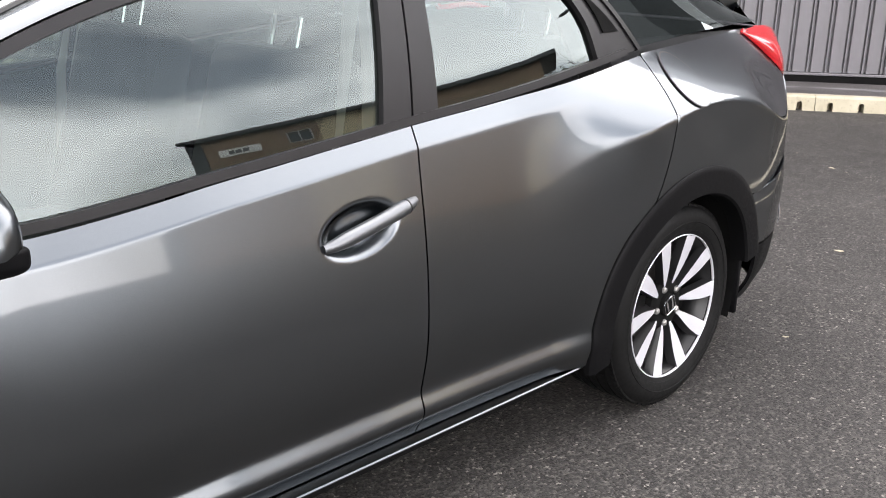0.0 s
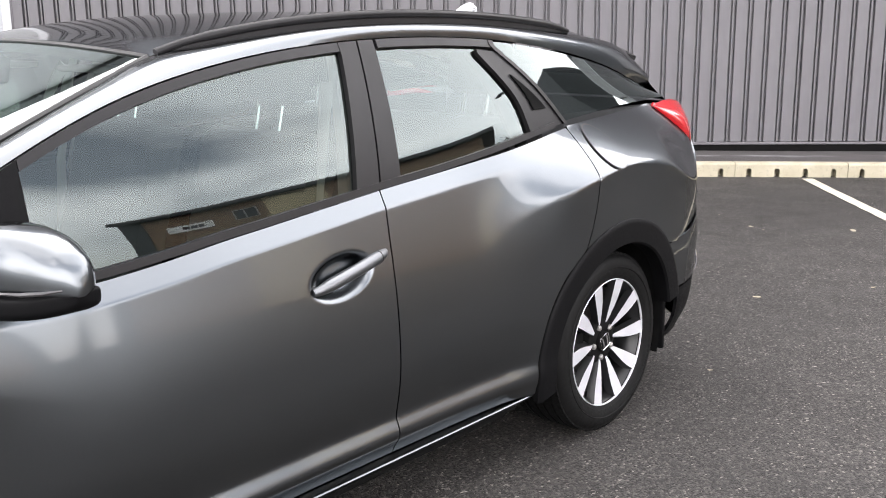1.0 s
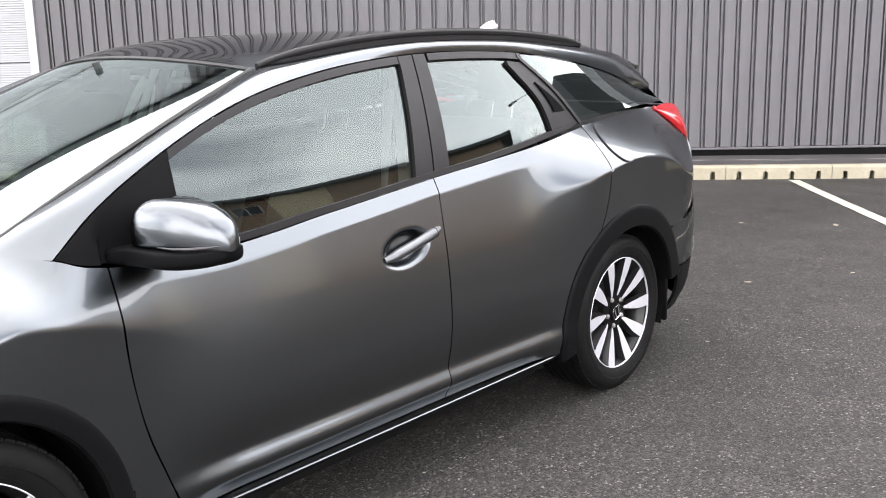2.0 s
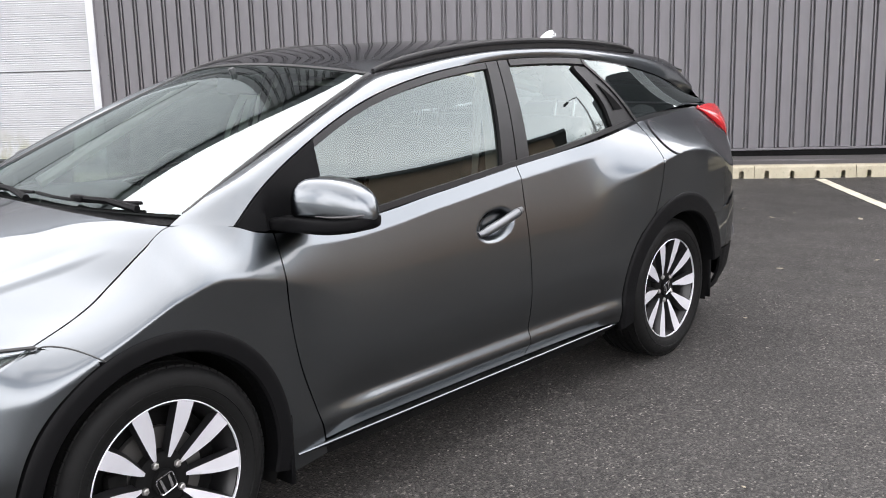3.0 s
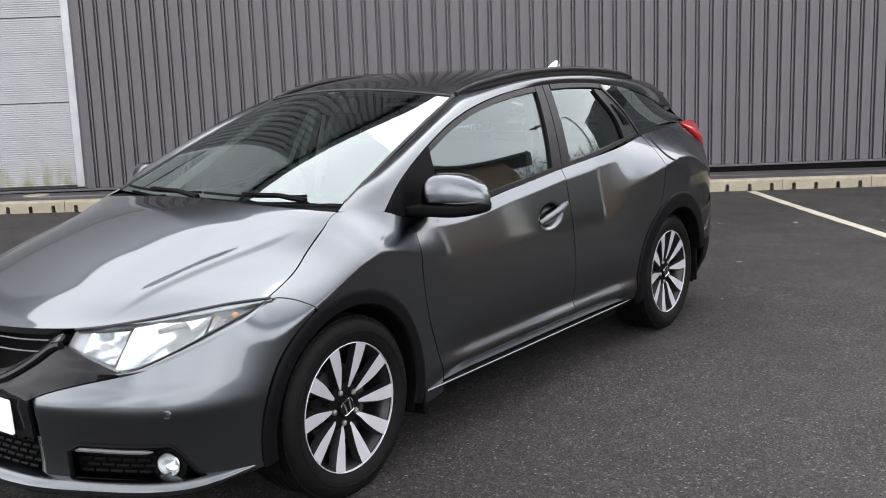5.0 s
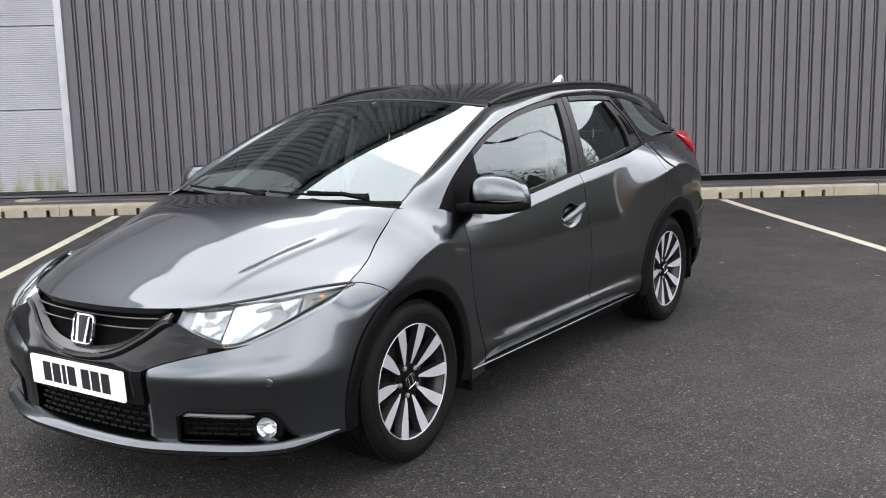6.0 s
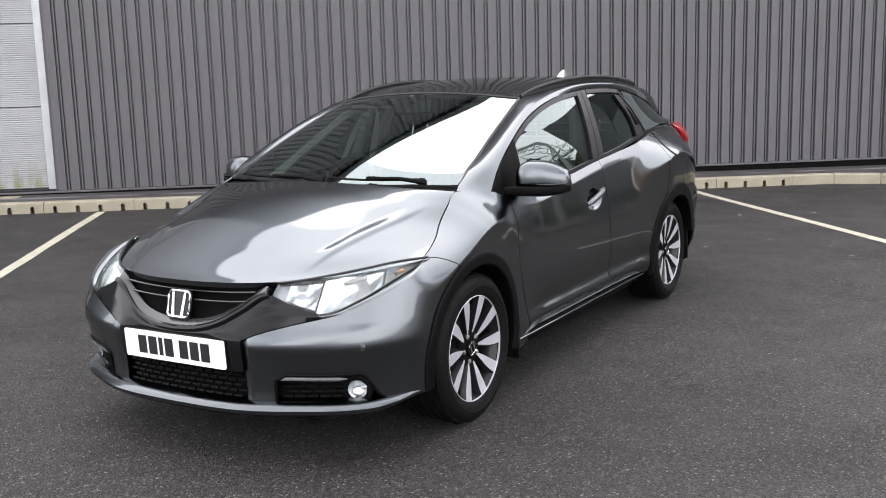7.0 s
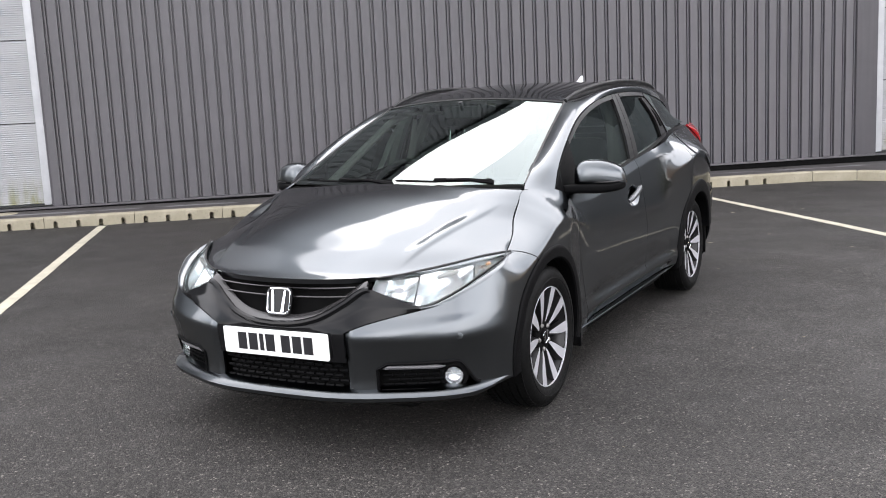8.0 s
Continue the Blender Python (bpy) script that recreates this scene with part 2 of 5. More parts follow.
def white_door_material():
    k = Nodes("white_ribbed_steel")
    sep = k.t.nodes.new("ShaderNodeSeparateXYZ")
    k.join(k.co, sep.inputs[0])
    low = k.ramp(sep.outputs[2], (0.26, 1.0), (0.62, 0.0))
    algae = k.mix(1.0, k.ramp(k.noise(6.0, 6, 0.65, k.place((1, 1, 0.4))), (0.42, 0.0), (0.62, 1.0)), low, "MULTIPLY")
    c = k.mix(k.ramp(k.noise(2.0, 4), (0.3, 0.0), (0.7, 1.0)), (0.235, 0.240, 0.246), (0.275, 0.281, 0.287))
    c = k.mix(algae, c, (0.15, 0.15, 0.08))
    w = k.add("ShaderNodeTexWave", Scale=11.0)
    w.bands_direction = "Z"
    k.join(k.co, w.inputs["Vector"])
    return k.surface(c, 0.45, 0.0, k.bump(w.outputs[0], 0.5, 0.004))


def kerb_material():
    k = Nodes("pale_concrete")
    c = k.mix(k.ramp(k.noise(5.0, 6, 0.6), (0.3, 0.0), (0.7, 1.0)), (0.23, 0.205, 0.145), (0.30, 0.272, 0.205))
    c = k.mix(k.ramp(k.noise(28.0, 5, 0.7), (0.55, 0.0), (0.8, 0.8)), c, (0.11, 0.10, 0.07))
    return k.surface(c, 0.85, 0.0, k.bump(k.noise(140.0, 4), 0.3, 0.004))


def brick_material():
    k = Nodes("brown_brick")
    b = k.add("ShaderNodeTexBrick", Scale=1.0, Mortar_Size=0.006, Brick_Width=0.22, Row_Height=0.073)
    b.inputs["Color1"].default_value = (0.20, 0.125, 0.08, 1)
    b.inputs["Color2"].default_value = (0.25, 0.165, 0.11, 1)
    b.inputs["Mortar"].default_value = (0.30, 0.27, 0.23, 1)
    r = k.add("ShaderNodeMapping", Rotation=(radians(90), 0, 0))
    k.join(k.co, r.inputs[0])
    k.join(r.outputs[0], b.inputs["Vector"])
    return k.surface(k.mix(k.ramp(k.noise(0.8, 4), (0.3, 0.0), (0.8, 0.4)), b.outputs[0], (0.2, 0.12, 0.07)), 0.85)


def walkway_material():
    k = Nodes("worn_walkway")
    sep = k.t.nodes.new("ShaderNodeSeparateXYZ")
    k.join(k.co, sep.inputs[0])
    band = k.ramp(sep.outputs[1], (0.52, 0.0), (0.56, 1.0), (0.66, 1.0), (0.70, 0.0))
    worn = k.mix(1.0, k.ramp(k.noise(1.6, 5, 0.6, k.place((0.9, 3.0, 1))), (0.44, 0.0), (0.56, 1.0)), band, "MULTIPLY")
    c = k.mix(k.ramp(k.noise(3.0, 5), (0.3, 0.0), (0.7, 1.0)), (0.030, 0.027, 0.027), (0.050, 0.044, 0.044))
    c = k.mix(worn, c, (0.16, 0.155, 0.16))
    return k.surface(c, 0.7, 0.0, k.bump(k.noise(160.0, 3), 0.4, 0.004))


PAINT = paint_material()
DULL_PAINT = simple("grey_painted_plastic", (0.15, 0.156, 0.163), 0.42, 1.0, bump=0.0)
BLACK_TRIM = simple("black_textured_plastic", (0.0028, 0.0028, 0.0031), 0.5, grain=400, bump=0.15, Specular_IOR_Level=0.06)
GLOSS_BLACK = simple("gloss_black_plastic", (0.005, 0.005, 0.0055), 0.10, bump=0.0, Specular_IOR_Level=0.22)
SMOKED = simple("smoked_grille_trim", (0.030, 0.029, 0.030), 0.22, bump=0.0)
SATIN_BLACK = simple("satin_black_film", (0.008, 0.0075, 0.008), 0.38, bump=0.0, Specular_IOR_Level=0.2)
RUBBER = simple("tyre_rubber", (0.0036, 0.0036, 0.0036), 0.6, grain=250, bump=0.2, Specular_IOR_Level=0.10)
SEAL = simple("rubber_seal", (0.010, 0.010, 0.010), 0.5, bump=0.0)
SILVER = simple("machined_alloy", (0.50, 0.50, 0.53), 0.33, 0.45, grain=90, vary=0.05, bump=0.03)
WHEEL_BLACK = simple("black_wheel_paint", (0.006, 0.006, 0.0065), 0.35, bump=0.0, Specular_IOR_Level=0.35)
CHROME = simple("chrome", (0.80, 0.81, 0.83), 0.06, 1.0, vary=0.02, bump=0.0)
DISC = simple("dull_brake_disc", (0.05, 0.048, 0.046), 0.5, 0.5)
STEEL = simple("brake_steel", (0.30, 0.29, 0.28), 0.4, 0.9)
DARK = simple("dark_underbody", (0.004, 0.004, 0.004), 0.9, bump=0.0, Specular_IOR_Level=0.05)
CABIN = simple("dark_cabin_fabric", (0.030, 0.031, 0.033), 0.85, grain=25, vary=0.06, bump=0.0)
DASH = simple("dashboard_plastic", (0.024, 0.026, 0.027), 0.6, grain=25, vary=0.06, bump=0.0)
LINING = simple("pale_headlining", (0.34, 0.34, 0.32), 0.9, grain=20, vary=0.05, bump=0.0)
GLASS = glass_material("green_tinted_glass", (0.33, 0.39, 0.365), 1.72)
SCREEN = glass_material("windscreen_glass", (0.50, 0.60, 0.55), 1.95)
PRIVACY = glass_material("privacy_glass", (0.20, 0.215, 0.215), 1.75)
LENS = glass_material("clear_lens", (0.93, 0.94, 0.95), 1.45)
RED_LENS = simple("red_lamp_lens", (0.26, 0.006, 0.009), 0.12, bump=0.0, Coat_Weight=0.3)
AMBER = simple("amber_bulb", (0.62, 0.27, 0.09), 0.2, bump=0.0)
PLATE = simple("white_plate", (0.78, 0.78, 0.77), 0.3, vary=0.03, bump=0.0)
INK = simple("black_ink", (0.012, 0.012, 0.014), 0.4, bump=0.0)
ASPHALT = asphalt_material()
CLADDING = cladding_material()
WHITE_DOOR = white_door_material()
WHITE_TRIM = simple("white_steel_trim", (0.37, 0.377, 0.39), 0.4, grain=30)
KERB = kerb_material()
WALKWAY = walkway_material()
LINE_PAINT = simple("worn_line_paint", (0.42, 0.39, 0.31), 0.7, grain=70, vary=0.2, bump=0.3)
BRICK = brick_material()
FASCIA = simple("dark_roof_fascia", (0.05, 0.055, 0.06), 0.6)
PANE = simple("window_pane", (0.03, 0.035, 0.04), 0.06, bump=0.0)
BUFF = simple("buff_render", (0.50, 0.42, 0.28), 0.85, grain=20)
BARK = simple("dark_bark", (0.045, 0.036, 0.030), 0.9, grain=40, bump=0.4)
LEAF = simple("dark_evergreen_leaf", (0.020, 0.030, 0.014), 0.6, grain=30, vary=0.35, bump=0.0, Specular_IOR_Level=0.2)
GALV = simple("galvanised_steel", (0.35, 0.36, 0.37), 0.45, 0.8)

# ---------------------------------------------------------------- ground, kerb, walkway, warehouse wall
LEAN_DOWN = W @ pose(3.6, 0, 0, 0, 0.37, 0) @ pose(-3.6, 0, 0)   # kerb and wall base fall gently along the wall
WALL_V, WALL_TOP, WALL_END = 1.05, 9.5, 12.2


def build_ground():
    us = [-600, -120, -40, -16, -12] + [x * 0.75 for x in range(-14, 22)] + [18, 24, 50, 150, 600]
    vs = [-600, -150, -60, -30, -18, -12, -9, -7, -6] + [-5 + 0.5 * i for i in range(12)] + [1.6, 3, 12, 60, 600]
    bm = bmesh.new()

    def z(u, v):
        return -0.00646 * (min(max(u, -12), 16) - 3.6) * smooth(-4.6, -0.4, v) * (1 - smooth(3, 40, v))
    rows = [[bm.verts.new((u, v, z(u, v))) for v in vs] for u in us]
    for a, b in zip(rows, rows[1:]):
        for j in range(len(vs) - 1):
            bm.faces.new((a[j], b[j], b[j + 1], a[j + 1]))
    ob = part("ground", bm, ASPHALT)
    ob.matrix_basis = W
    tagged(ob, "dark worn asphalt car park with pale stone chips", "ground", kind="structure")


def build_line(u, v0, v1):
    bm = bmesh.new()
    n = 40
    rnd = random.Random(int(u * 10) + 3)
    rows = []
    for i in range(n + 1):
        v = v0 + (v1 - v0) * i / n
        z = -0.00646 * (u - 3.6) * smooth(-4.6, -0.4, v) + 0.004
        a, b = 0.05 + rnd.uniform(-0.003, 0.003), 0.05 + rnd.uniform(-0.003, 0.003)
        rows.append([bm.verts.new((u - a, v, z)), bm.verts.new((u + b, v, z))])
    for a, b in zip(rows, rows[1:]):
        bm.faces.new((a[0], a[1], b[1], b[0]))
    ob = part("bay_line", bm, LINE_PAINT)
    ob.matrix_basis = W
    tagged(ob, "worn off-white painted parking bay line on the asphalt", "road marking", "bay lines", "structure")


def kerb_unit_mesh(length, notches):
    """One drainage kerb stone, its mouths open at the foot."""
    bm = bmesh.new()
    out = [(0.003, -0.12)]
    for i in range(notches):
        c = (i + 0.5) * length / notches
        w = 0.024
        out += [(c - w, -0.12), (c - w, 0.060)]
        out += [(c - w * math.cos(math.pi * k / 6), 0.060 + 0.020 * math.sin(math.pi * k / 6)) for k in range(1, 6)]
        out += [(c + w, 0.060), (c + w, -0.12)]
    out += [(length - 0.003, -0.12), (length - 0.003, 0.112), (0.003, 0.112)]
    add_prism(bm, out, 0.0, 0.105, "y")
    add_box(bm, (0.003, 0.1055, -0.12), (length - 0.003, 0.125, 0.112))
    # rounded upper edge and top face
    prof = [(0.0, 0.1122), (0.003, 0.121), (0.010, 0.128), (0.020, 0.131), (0.125, 0.132), (0.125, 0.1122)]
    A = [bm.verts.new((0.003, v, z)) for v, z in prof]
    B = [bm.verts.new((length - 0.003, v, z)) for v, z in prof]
    for i in range(len(prof) - 1):
        bm.faces.new((A[i], B[i], B[i + 1], A[i + 1]))
    bm.faces.new(A)
    bm.faces.new(B[::-1])
    me = finish(bm)
    me.materials.append(KERB)
    return me


def build_kerb():
    top = thing("kerb", "pale concrete drainage kerb with arched mouths", "kerb", kind="structure", m=LEAN_DOWN)
    unit, plain = kerb_unit_mesh(1.03, 4), kerb_unit_mesh(0.56, 0)
    for i in range(-6, 9):
        ob = new("kerb_stone", unit)
        ob.parent = top
        ob.matrix_basis = pose(0.385 + 1.03 * (i - 1), 0, 0)
        last = 0.385 + 1.03 * i
    ob = new("kerb_stone", plain)
    ob.parent = top
    ob.matrix_basis = pose(last, 0, 0.0)
    # the kerb turns outwards to the bay's end
    at = Vector((last + 0.56, 0.0, 0))
    for a in (-22, -50, -68, -72, -72):
        ob = new("kerb_stone", plain)
        ob.parent = top
        ob.matrix_basis = Matrix.Translation(at) @ pose(0, 0, 0, 0, 0, a)
        at = at + Vector((0.56 * math.cos(radians(a)), 0.56 * math.sin(radians(a)), 0))
    bm = bmesh.new()
    add_box(bm, (-7.0, 0.127, -0.2), (last + 0.56, WALL_V + 0.05, 0.118))
    ob = part("walkway", bm, WALKWAY)
    ob.matrix_basis = LEAN_DOWN
    tagged(ob, "dark tarmac strip with worn pale streaks behind the kerb", "pavement", kind="structure")
    bm = bmesh.new()
    o = [(last + 0.58, 0.12), (last + 1.10, -0.10), (last + 1.52, -0.58), (last + 1.95, -1.65), (last + 7, -1.65), (last + 7, 1.1), (last + 0.58, 1.1)]
    add_prism(bm, o, -0.2, 0.12, "z")
    ob = part("pavement", bm, WALKWAY)
    ob.matrix_basis = LEAN_DOWN
    tagged(ob, "dark tarmac pavement beside the white wall panel", "pavement", kind="structure")
    bm = bmesh.new()
    add_lathe(bm, [(0.001, 0.006), (0.13, 0.006), (0.15, 0.004), (0.155, -0.01)], 32, "z")
    ob = part("manhole_cover", bm, KERB)
    ob.matrix_basis = LEAN_DOWN @ pose(-1.27, 0.80, 0.119)
    tagged(ob, "small round pale concrete access cover in the walkway", "manhole cover")


def build_wall():
    wall = thing("wall_warehouse", "grey profiled steel clad warehouse wall", "wall", kind="structure", m=W)
    bm = bmesh.new()
    add_box(bm, (-16, WALL_V + 0.05, -0.3), (WALL_END, WALL_V + 9.0, WALL_TOP))
    part("wall_core", bm, FASCIA, wall)
    pitch, n = 0.1697, 6
    z0 = 0.19

    def sheet_mesh(count):
        bm = bmesh.new()
        prof = []
        for i in range(count):
            o = i * pitch
            prof += [(o, 0.0), (o + 0.108, 0.0), (o + 0.111, 0.040), (o + 0.128, 0.040), (o + 0.131, 0.012), (o + 0.145, 0.012), (o + 0.148, 0.040), (o + 0.165, 0.040)]
        prof.append((count * pitch, 0.0))
        A = [bm.verts.new((u, v, 0.0)) for u, v in prof]
        B = [bm.verts.new((u, v, WALL_TOP - z0)) for u, v in prof]
        for i in range(len(prof) - 1):
            bm.faces.new((A[i], A[i + 1], B[i + 1], B[i]))
        me = finish(bm, 20)
        me.materials.append(CLADDING)
        return me
    six = sheet_mesh(n)
    start = -0.588 - 0.140
    for k in range(11):
        ob = new("cladding_sheet", six)
        ob.parent = wall
        ob.matrix_basis = pose(start + k * n * pitch, WALL_V + 0.002 * (k % 2), z0, 0, 0, 0)
    end = start + 11 * n * pitch
    for u0, u1 in ((-0.745, start + 0.006), (end - 0.002, 10.80)):
        bm = bmesh.new()
        add_box(bm, (u0, WALL_V - 0.006, z0 - 0.002), (u1, WALL_V + 0.045, WALL_TOP - 0.01), 0.002)
        part("corner_flashing", bm, CLADDING, wall)
    # fixing screws
    bm = bmesh.new()
    add_lathe(bm, [(0.0005, -0.007), (0.006, -0.006), (0.008, 0.0)], 8, "y")
    screw = finish(bm)
    screw.materials.append(FASCIA)
    for k in range(16):
        ob = new("screw", screw)
        ob.parent = wall
        ob.matrix_basis = pose(-0.640, WALL_V, 0.28 + 0.455 * k)
    for row, z in enumerate((0.30, 1.95, 3.6, 5.2)):
        for k in range(0, 66, 1 if row == 0 else 2):
            ob = new("screw", screw)
            ob.parent = wall
            ob.matrix_basis = pose(start + k * pitch + 0.138, WALL_V + 0.012, z + 0.01 * ((k * 7) % 3))
    bm = bmesh.new()
    add_box(bm, (-16, WALL_V - 0.022, 0.162), (WALL_END, WALL_V + 0.048, 0.186), 0.003)
    part("base_flashing", bm, CLADDING, wall)
    bm = bmesh.new()
    add_box(bm, (-16, WALL_V - 0.01, -0.1), (WALL_END, WALL_V + 0.045, 0.1615))
    part("base_gap", bm, DARK, wall)
    bm = bmesh.new()
    add_box(bm, (-16, WALL_V - 0.16, WALL_TOP), (WALL_END + 0.1, WALL_V + 0.4, WALL_TOP + 0.30), 0.02)
    part("eaves_gutter", bm, FASCIA, wall)
    # unseen blocks past the second door, added to darken reflections in the side windows
    for name, u0, u1, high in (("low_reflected_block", WALL_END + 0.01, 15.19, 3.5), ("tall_reflected_block", 15.20, 18.6, 5.3)):
        bm = bmesh.new()
        add_box(bm, (u0, WALL_V + 0.02, -0.3), (u1, WALL_V + 6.0, high), 0.02)
        part(name, bm, FASCIA, wall)
    # white sectional doors on both ends
    for name, u0, u1 in (("door_1", -5.6, -0.745), ("door_2", 10.80, WALL_END - 0.02)):
        d = thing(name, "white ribbed sectional steel loading door with green stains", "loading door", "loading doors", "structure", W)
        z = 0.235
        while z < 4.2:
            bm = bmesh.new()
            n = 40
            h = 1.012
            rows = []
            for i in range(n * 4 + 1):
                f = (i % 4) / 4
                v = WALL_V + 0.006 + (0.0, 0.0, 0.003, 0.003)[i % 4]
                rows.append([bm.verts.new((u0 + 0.09, v, z + h * i / (n * 4))), bm.verts.new((u1 - 0.09, v, z + h * i / (n * 4)))])
            for a, b in zip(rows, rows[1:]):
                bm.faces.new((a[0], a[1], b[1], b[0]))
            part("door_panel", bm, WHITE_DOOR, d, angle=20)
            bm = bmesh.new()
            add_box(bm, (u0 + 0.085, WALL_V + 0.012, z + h), (u1 - 0.085, WALL_V + 0.03, z + h + 0.012))
            part("panel_joint", bm, SEAL, d)
            z += h + 0.012
        for a, b in ((u0, u0 + 0.092), (u1 - 0.092, u1)):
            bm = bmesh.new()
            add_box(bm, (a, WALL_V - 0.012, 0.215), (b, WALL_V + 0.045, z + 0.1), 0.004)
            part("door_frame", bm, WHITE_TRIM, d)
        bm = bmesh.new()
        add_box(bm, (u0, WALL_V - 0.012, z + 0.101), (u1, WALL_V + 0.048, WALL_TOP - 0.01), 0.004)
        part("lintel_panel", bm, WHITE_TRIM, d)
        bm = bmesh.new()
        add_box(bm, (u0, WALL_V - 0.006, 0.20), (u1, WALL_V + 0.045, 0.2145), 0.002)
        part("door_sill", bm, SEAL, d)


build_ground()
build_line(0.03, -5.3, -0.10)
build_line(7.20, -5.3, -0.10)
build_kerb()
build_wall()

# ---------------------------------------------------------------- the estate car: its surfaces
CAR = thing("estate_car", "dark grey metallic estate car parked on the asphalt", "car")
WHEELBASE, HUB_Z = 2.595, 0.312
R_FRONT, R_REAR, R_IN = 0.408, 0.432, 0.352

TOP = spl((-0.34, 0.728), (-0.30, 0.739), (-0.12, 0.792), (-0.02, 0.837), (0.08, 0.897), (0.17, 0.946), (0.305, 0.934), (0.36, 0.913), (0.42, 0.9015), (0.55, 0.892),
          (0.70, 0.887), (0.77, 0.889), (0.93, 0.902), (1.08, 0.919), (1.21, 0.931), (1.41, 0.951), (1.57, 0.967), (1.8, 0.986), (2.0, 1.006), (2.26, 1.036), (2.45, 1.058), (2.66, 1.071), (2.9, 1.083), (3.3, 1.092), (3.5, 1.090))
RIDGE = spl((-0.34, 0.728), (-0.30, 0.739), (-0.12, 0.792), (-0.02, 0.837), (0.08, 0.897), (0.17, 0.944), (0.30, 0.942), (0.43, 0.929), (0.65, 0.908), (0.85, 0.902), (1.08, 0.919),
            (1.57, 0.967), (2.0, 1.006), (2.26, 1.036), (2.45, 1.058), (2.66, 1.071), (2.9, 1.083), (3.3, 1.092), (3.5, 1.090))
TOP_X = spl((-0.34, 0.786), (-0.30, 0.780), (-0.12, 0.732), (-0.02, 0.693), (0.08, 0.676), (0.17, 0.670), (0.305, 0.767), (0.43, 0.779), (0.65, 0.790), (1.0, 0.795),
            (1.57, 0.793), (2.0, 0.784), (2.26, 0.765), (2.66, 0.725), (2.9, 0.700), (3.2, 0.672), (3.35, 0.658), (3.45, 0.600), (3.5, 0.535))
SIDE_X = spl((-0.45, 0.848), (-0.3, 0.862), (0.0, 0.872), (0.25, 0.860), (0.43, 0.838), (0.7, 0.840), (1.57, 0.840), (1.9, 0.847),
             (2.15, 0.862), (2.36, 0.890), (2.6, 0.896), (2.9, 0.885), (3.15, 0.840), (3.35, 0.760), (3.5, 0.64))
ROLL = spl((-0.3, 0.105), (-0.12, 0.078), (0.0, 0.080), (0.17, 0.130), (0.305, 0.15), (0.43, 0.17), (0.8, 0.27), (1.57, 0.29), (1.95, 0.23), (2.15, 0.181), (2.30, 0.166), (2.43, 0.153), (2.64, 0.140),
           (2.90, 0.190), (3.2, 0.29), (3.5, 0.30))
POWER = spl((0.0, 2.0), (0.17, 1.7), (0.30, 1.45), (0.43, 1.35), (0.8, 1.7), (1.57, 1.7), (1.95, 1.6), (2.15, 1.35), (2.40, 1.2), (2.64, 1.2), (2.9, 1.35), (3.2, 1.35))


def side_x(y, z):
    """How far the car's flank stands out at y, z."""
    d = max(RIDGE(y) - z, 0.0)
    xs = SIDE_X(y)
    lean = smooth(0.42, 0.75, y) * (1 - smooth(1.85, 2.3, y))
    roll = (xs - TOP_X(y)) * max(0.0, 1 - d / ROLL(y)) ** POWER(y)
    edge = TOP(y) - 0.045                              # a bright shoulder under the windows
    belly = 0.32 * min(max(z - 0.50, 0.0), 0.30) ** 2 + 0.19 * max(0.0, min(z, edge) - 0.80) + 0.55 * max(0.0, z - edge)
    x = xs - roll * (1 - lean) - belly * lean
    door = smooth(0.42, 0.75, y) * (1 - smooth(2.0, 2.25, y))
    x += 0.017 * door * math.exp(-((z - 0.318) / 0.034) ** 2)
    x -= 0.30 * max(0.0, 0.300 - z) * (0.4 + 0.6 * door)
    x -= 0.85 * door * (min(max(z, 0.36), 0.52) - 0.52) ** 2
    return x


# the lower edge of the painted roof side, by y, and the upper one
CANT_LOW = spl((0.305, 0.767, 0.9345), (0.42, 0.740, 1.018), (0.62, 0.707, 1.125), (0.90, 0.667, 1.235), (1.2, 0.642, 1.303), (1.6, 0.628, 1.345),
               (2.05, 0.630, 1.347), (2.4, 0.627, 1.319), (2.85, 0.588, 1.252), (3.25, 0.515, 1.164), (3.50, 0.450, 1.096))
CANT_PAIRS = ((0.0, 0.305, 0.6705, 0.170, 0.9475), (0.10, 0.42, 0.628, 0.330, 1.018), (0.22, 0.62, 0.598, 0.580, 1.118), (0.36, 0.90, 0.560, 0.900, 1.252),
              (0.425, 1.06, 0.5405, 1.061, 1.3165), (0.48, 1.2, 0.548, 1.200, 1.338), (0.60, 1.6, 0.578, 1.600, 1.380), (0.72, 2.05, 0.585, 2.050, 1.388), (0.82, 2.4, 0.577, 2.400, 1.374),
              (0.90, 2.85, 0.545, 2.850, 1.338), (0.97, 3.20, 0.500, 3.200, 1.280), (1.0, 3.43, 0.468, 3.43, 1.185))
CANT_Y = spl(*[(p[0], p[1]) for p in CANT_PAIRS])
CANT_UP = spl(*[(p[0], *p[2:]) for p in CANT_PAIRS])
ROOF_Z = spl((0.976, 1.357), (1.2, 1.399), (1.6, 1.424), (2.0, 1.428), (2.5, 1.418), (3.0, 1.390), (3.30, 1.352))
ROOF_EDGE = spl((1.06, 0.540, 1.316), (1.2, 0.548, 1.338), (1.6, 0.578, 1.380), (2.05, 0.585, 1.388), (2.4, 0.577, 1.374), (2.85, 0.545, 1.338), (3.25, 0.492, 1.262), (3.35, 0.480, 1.245))


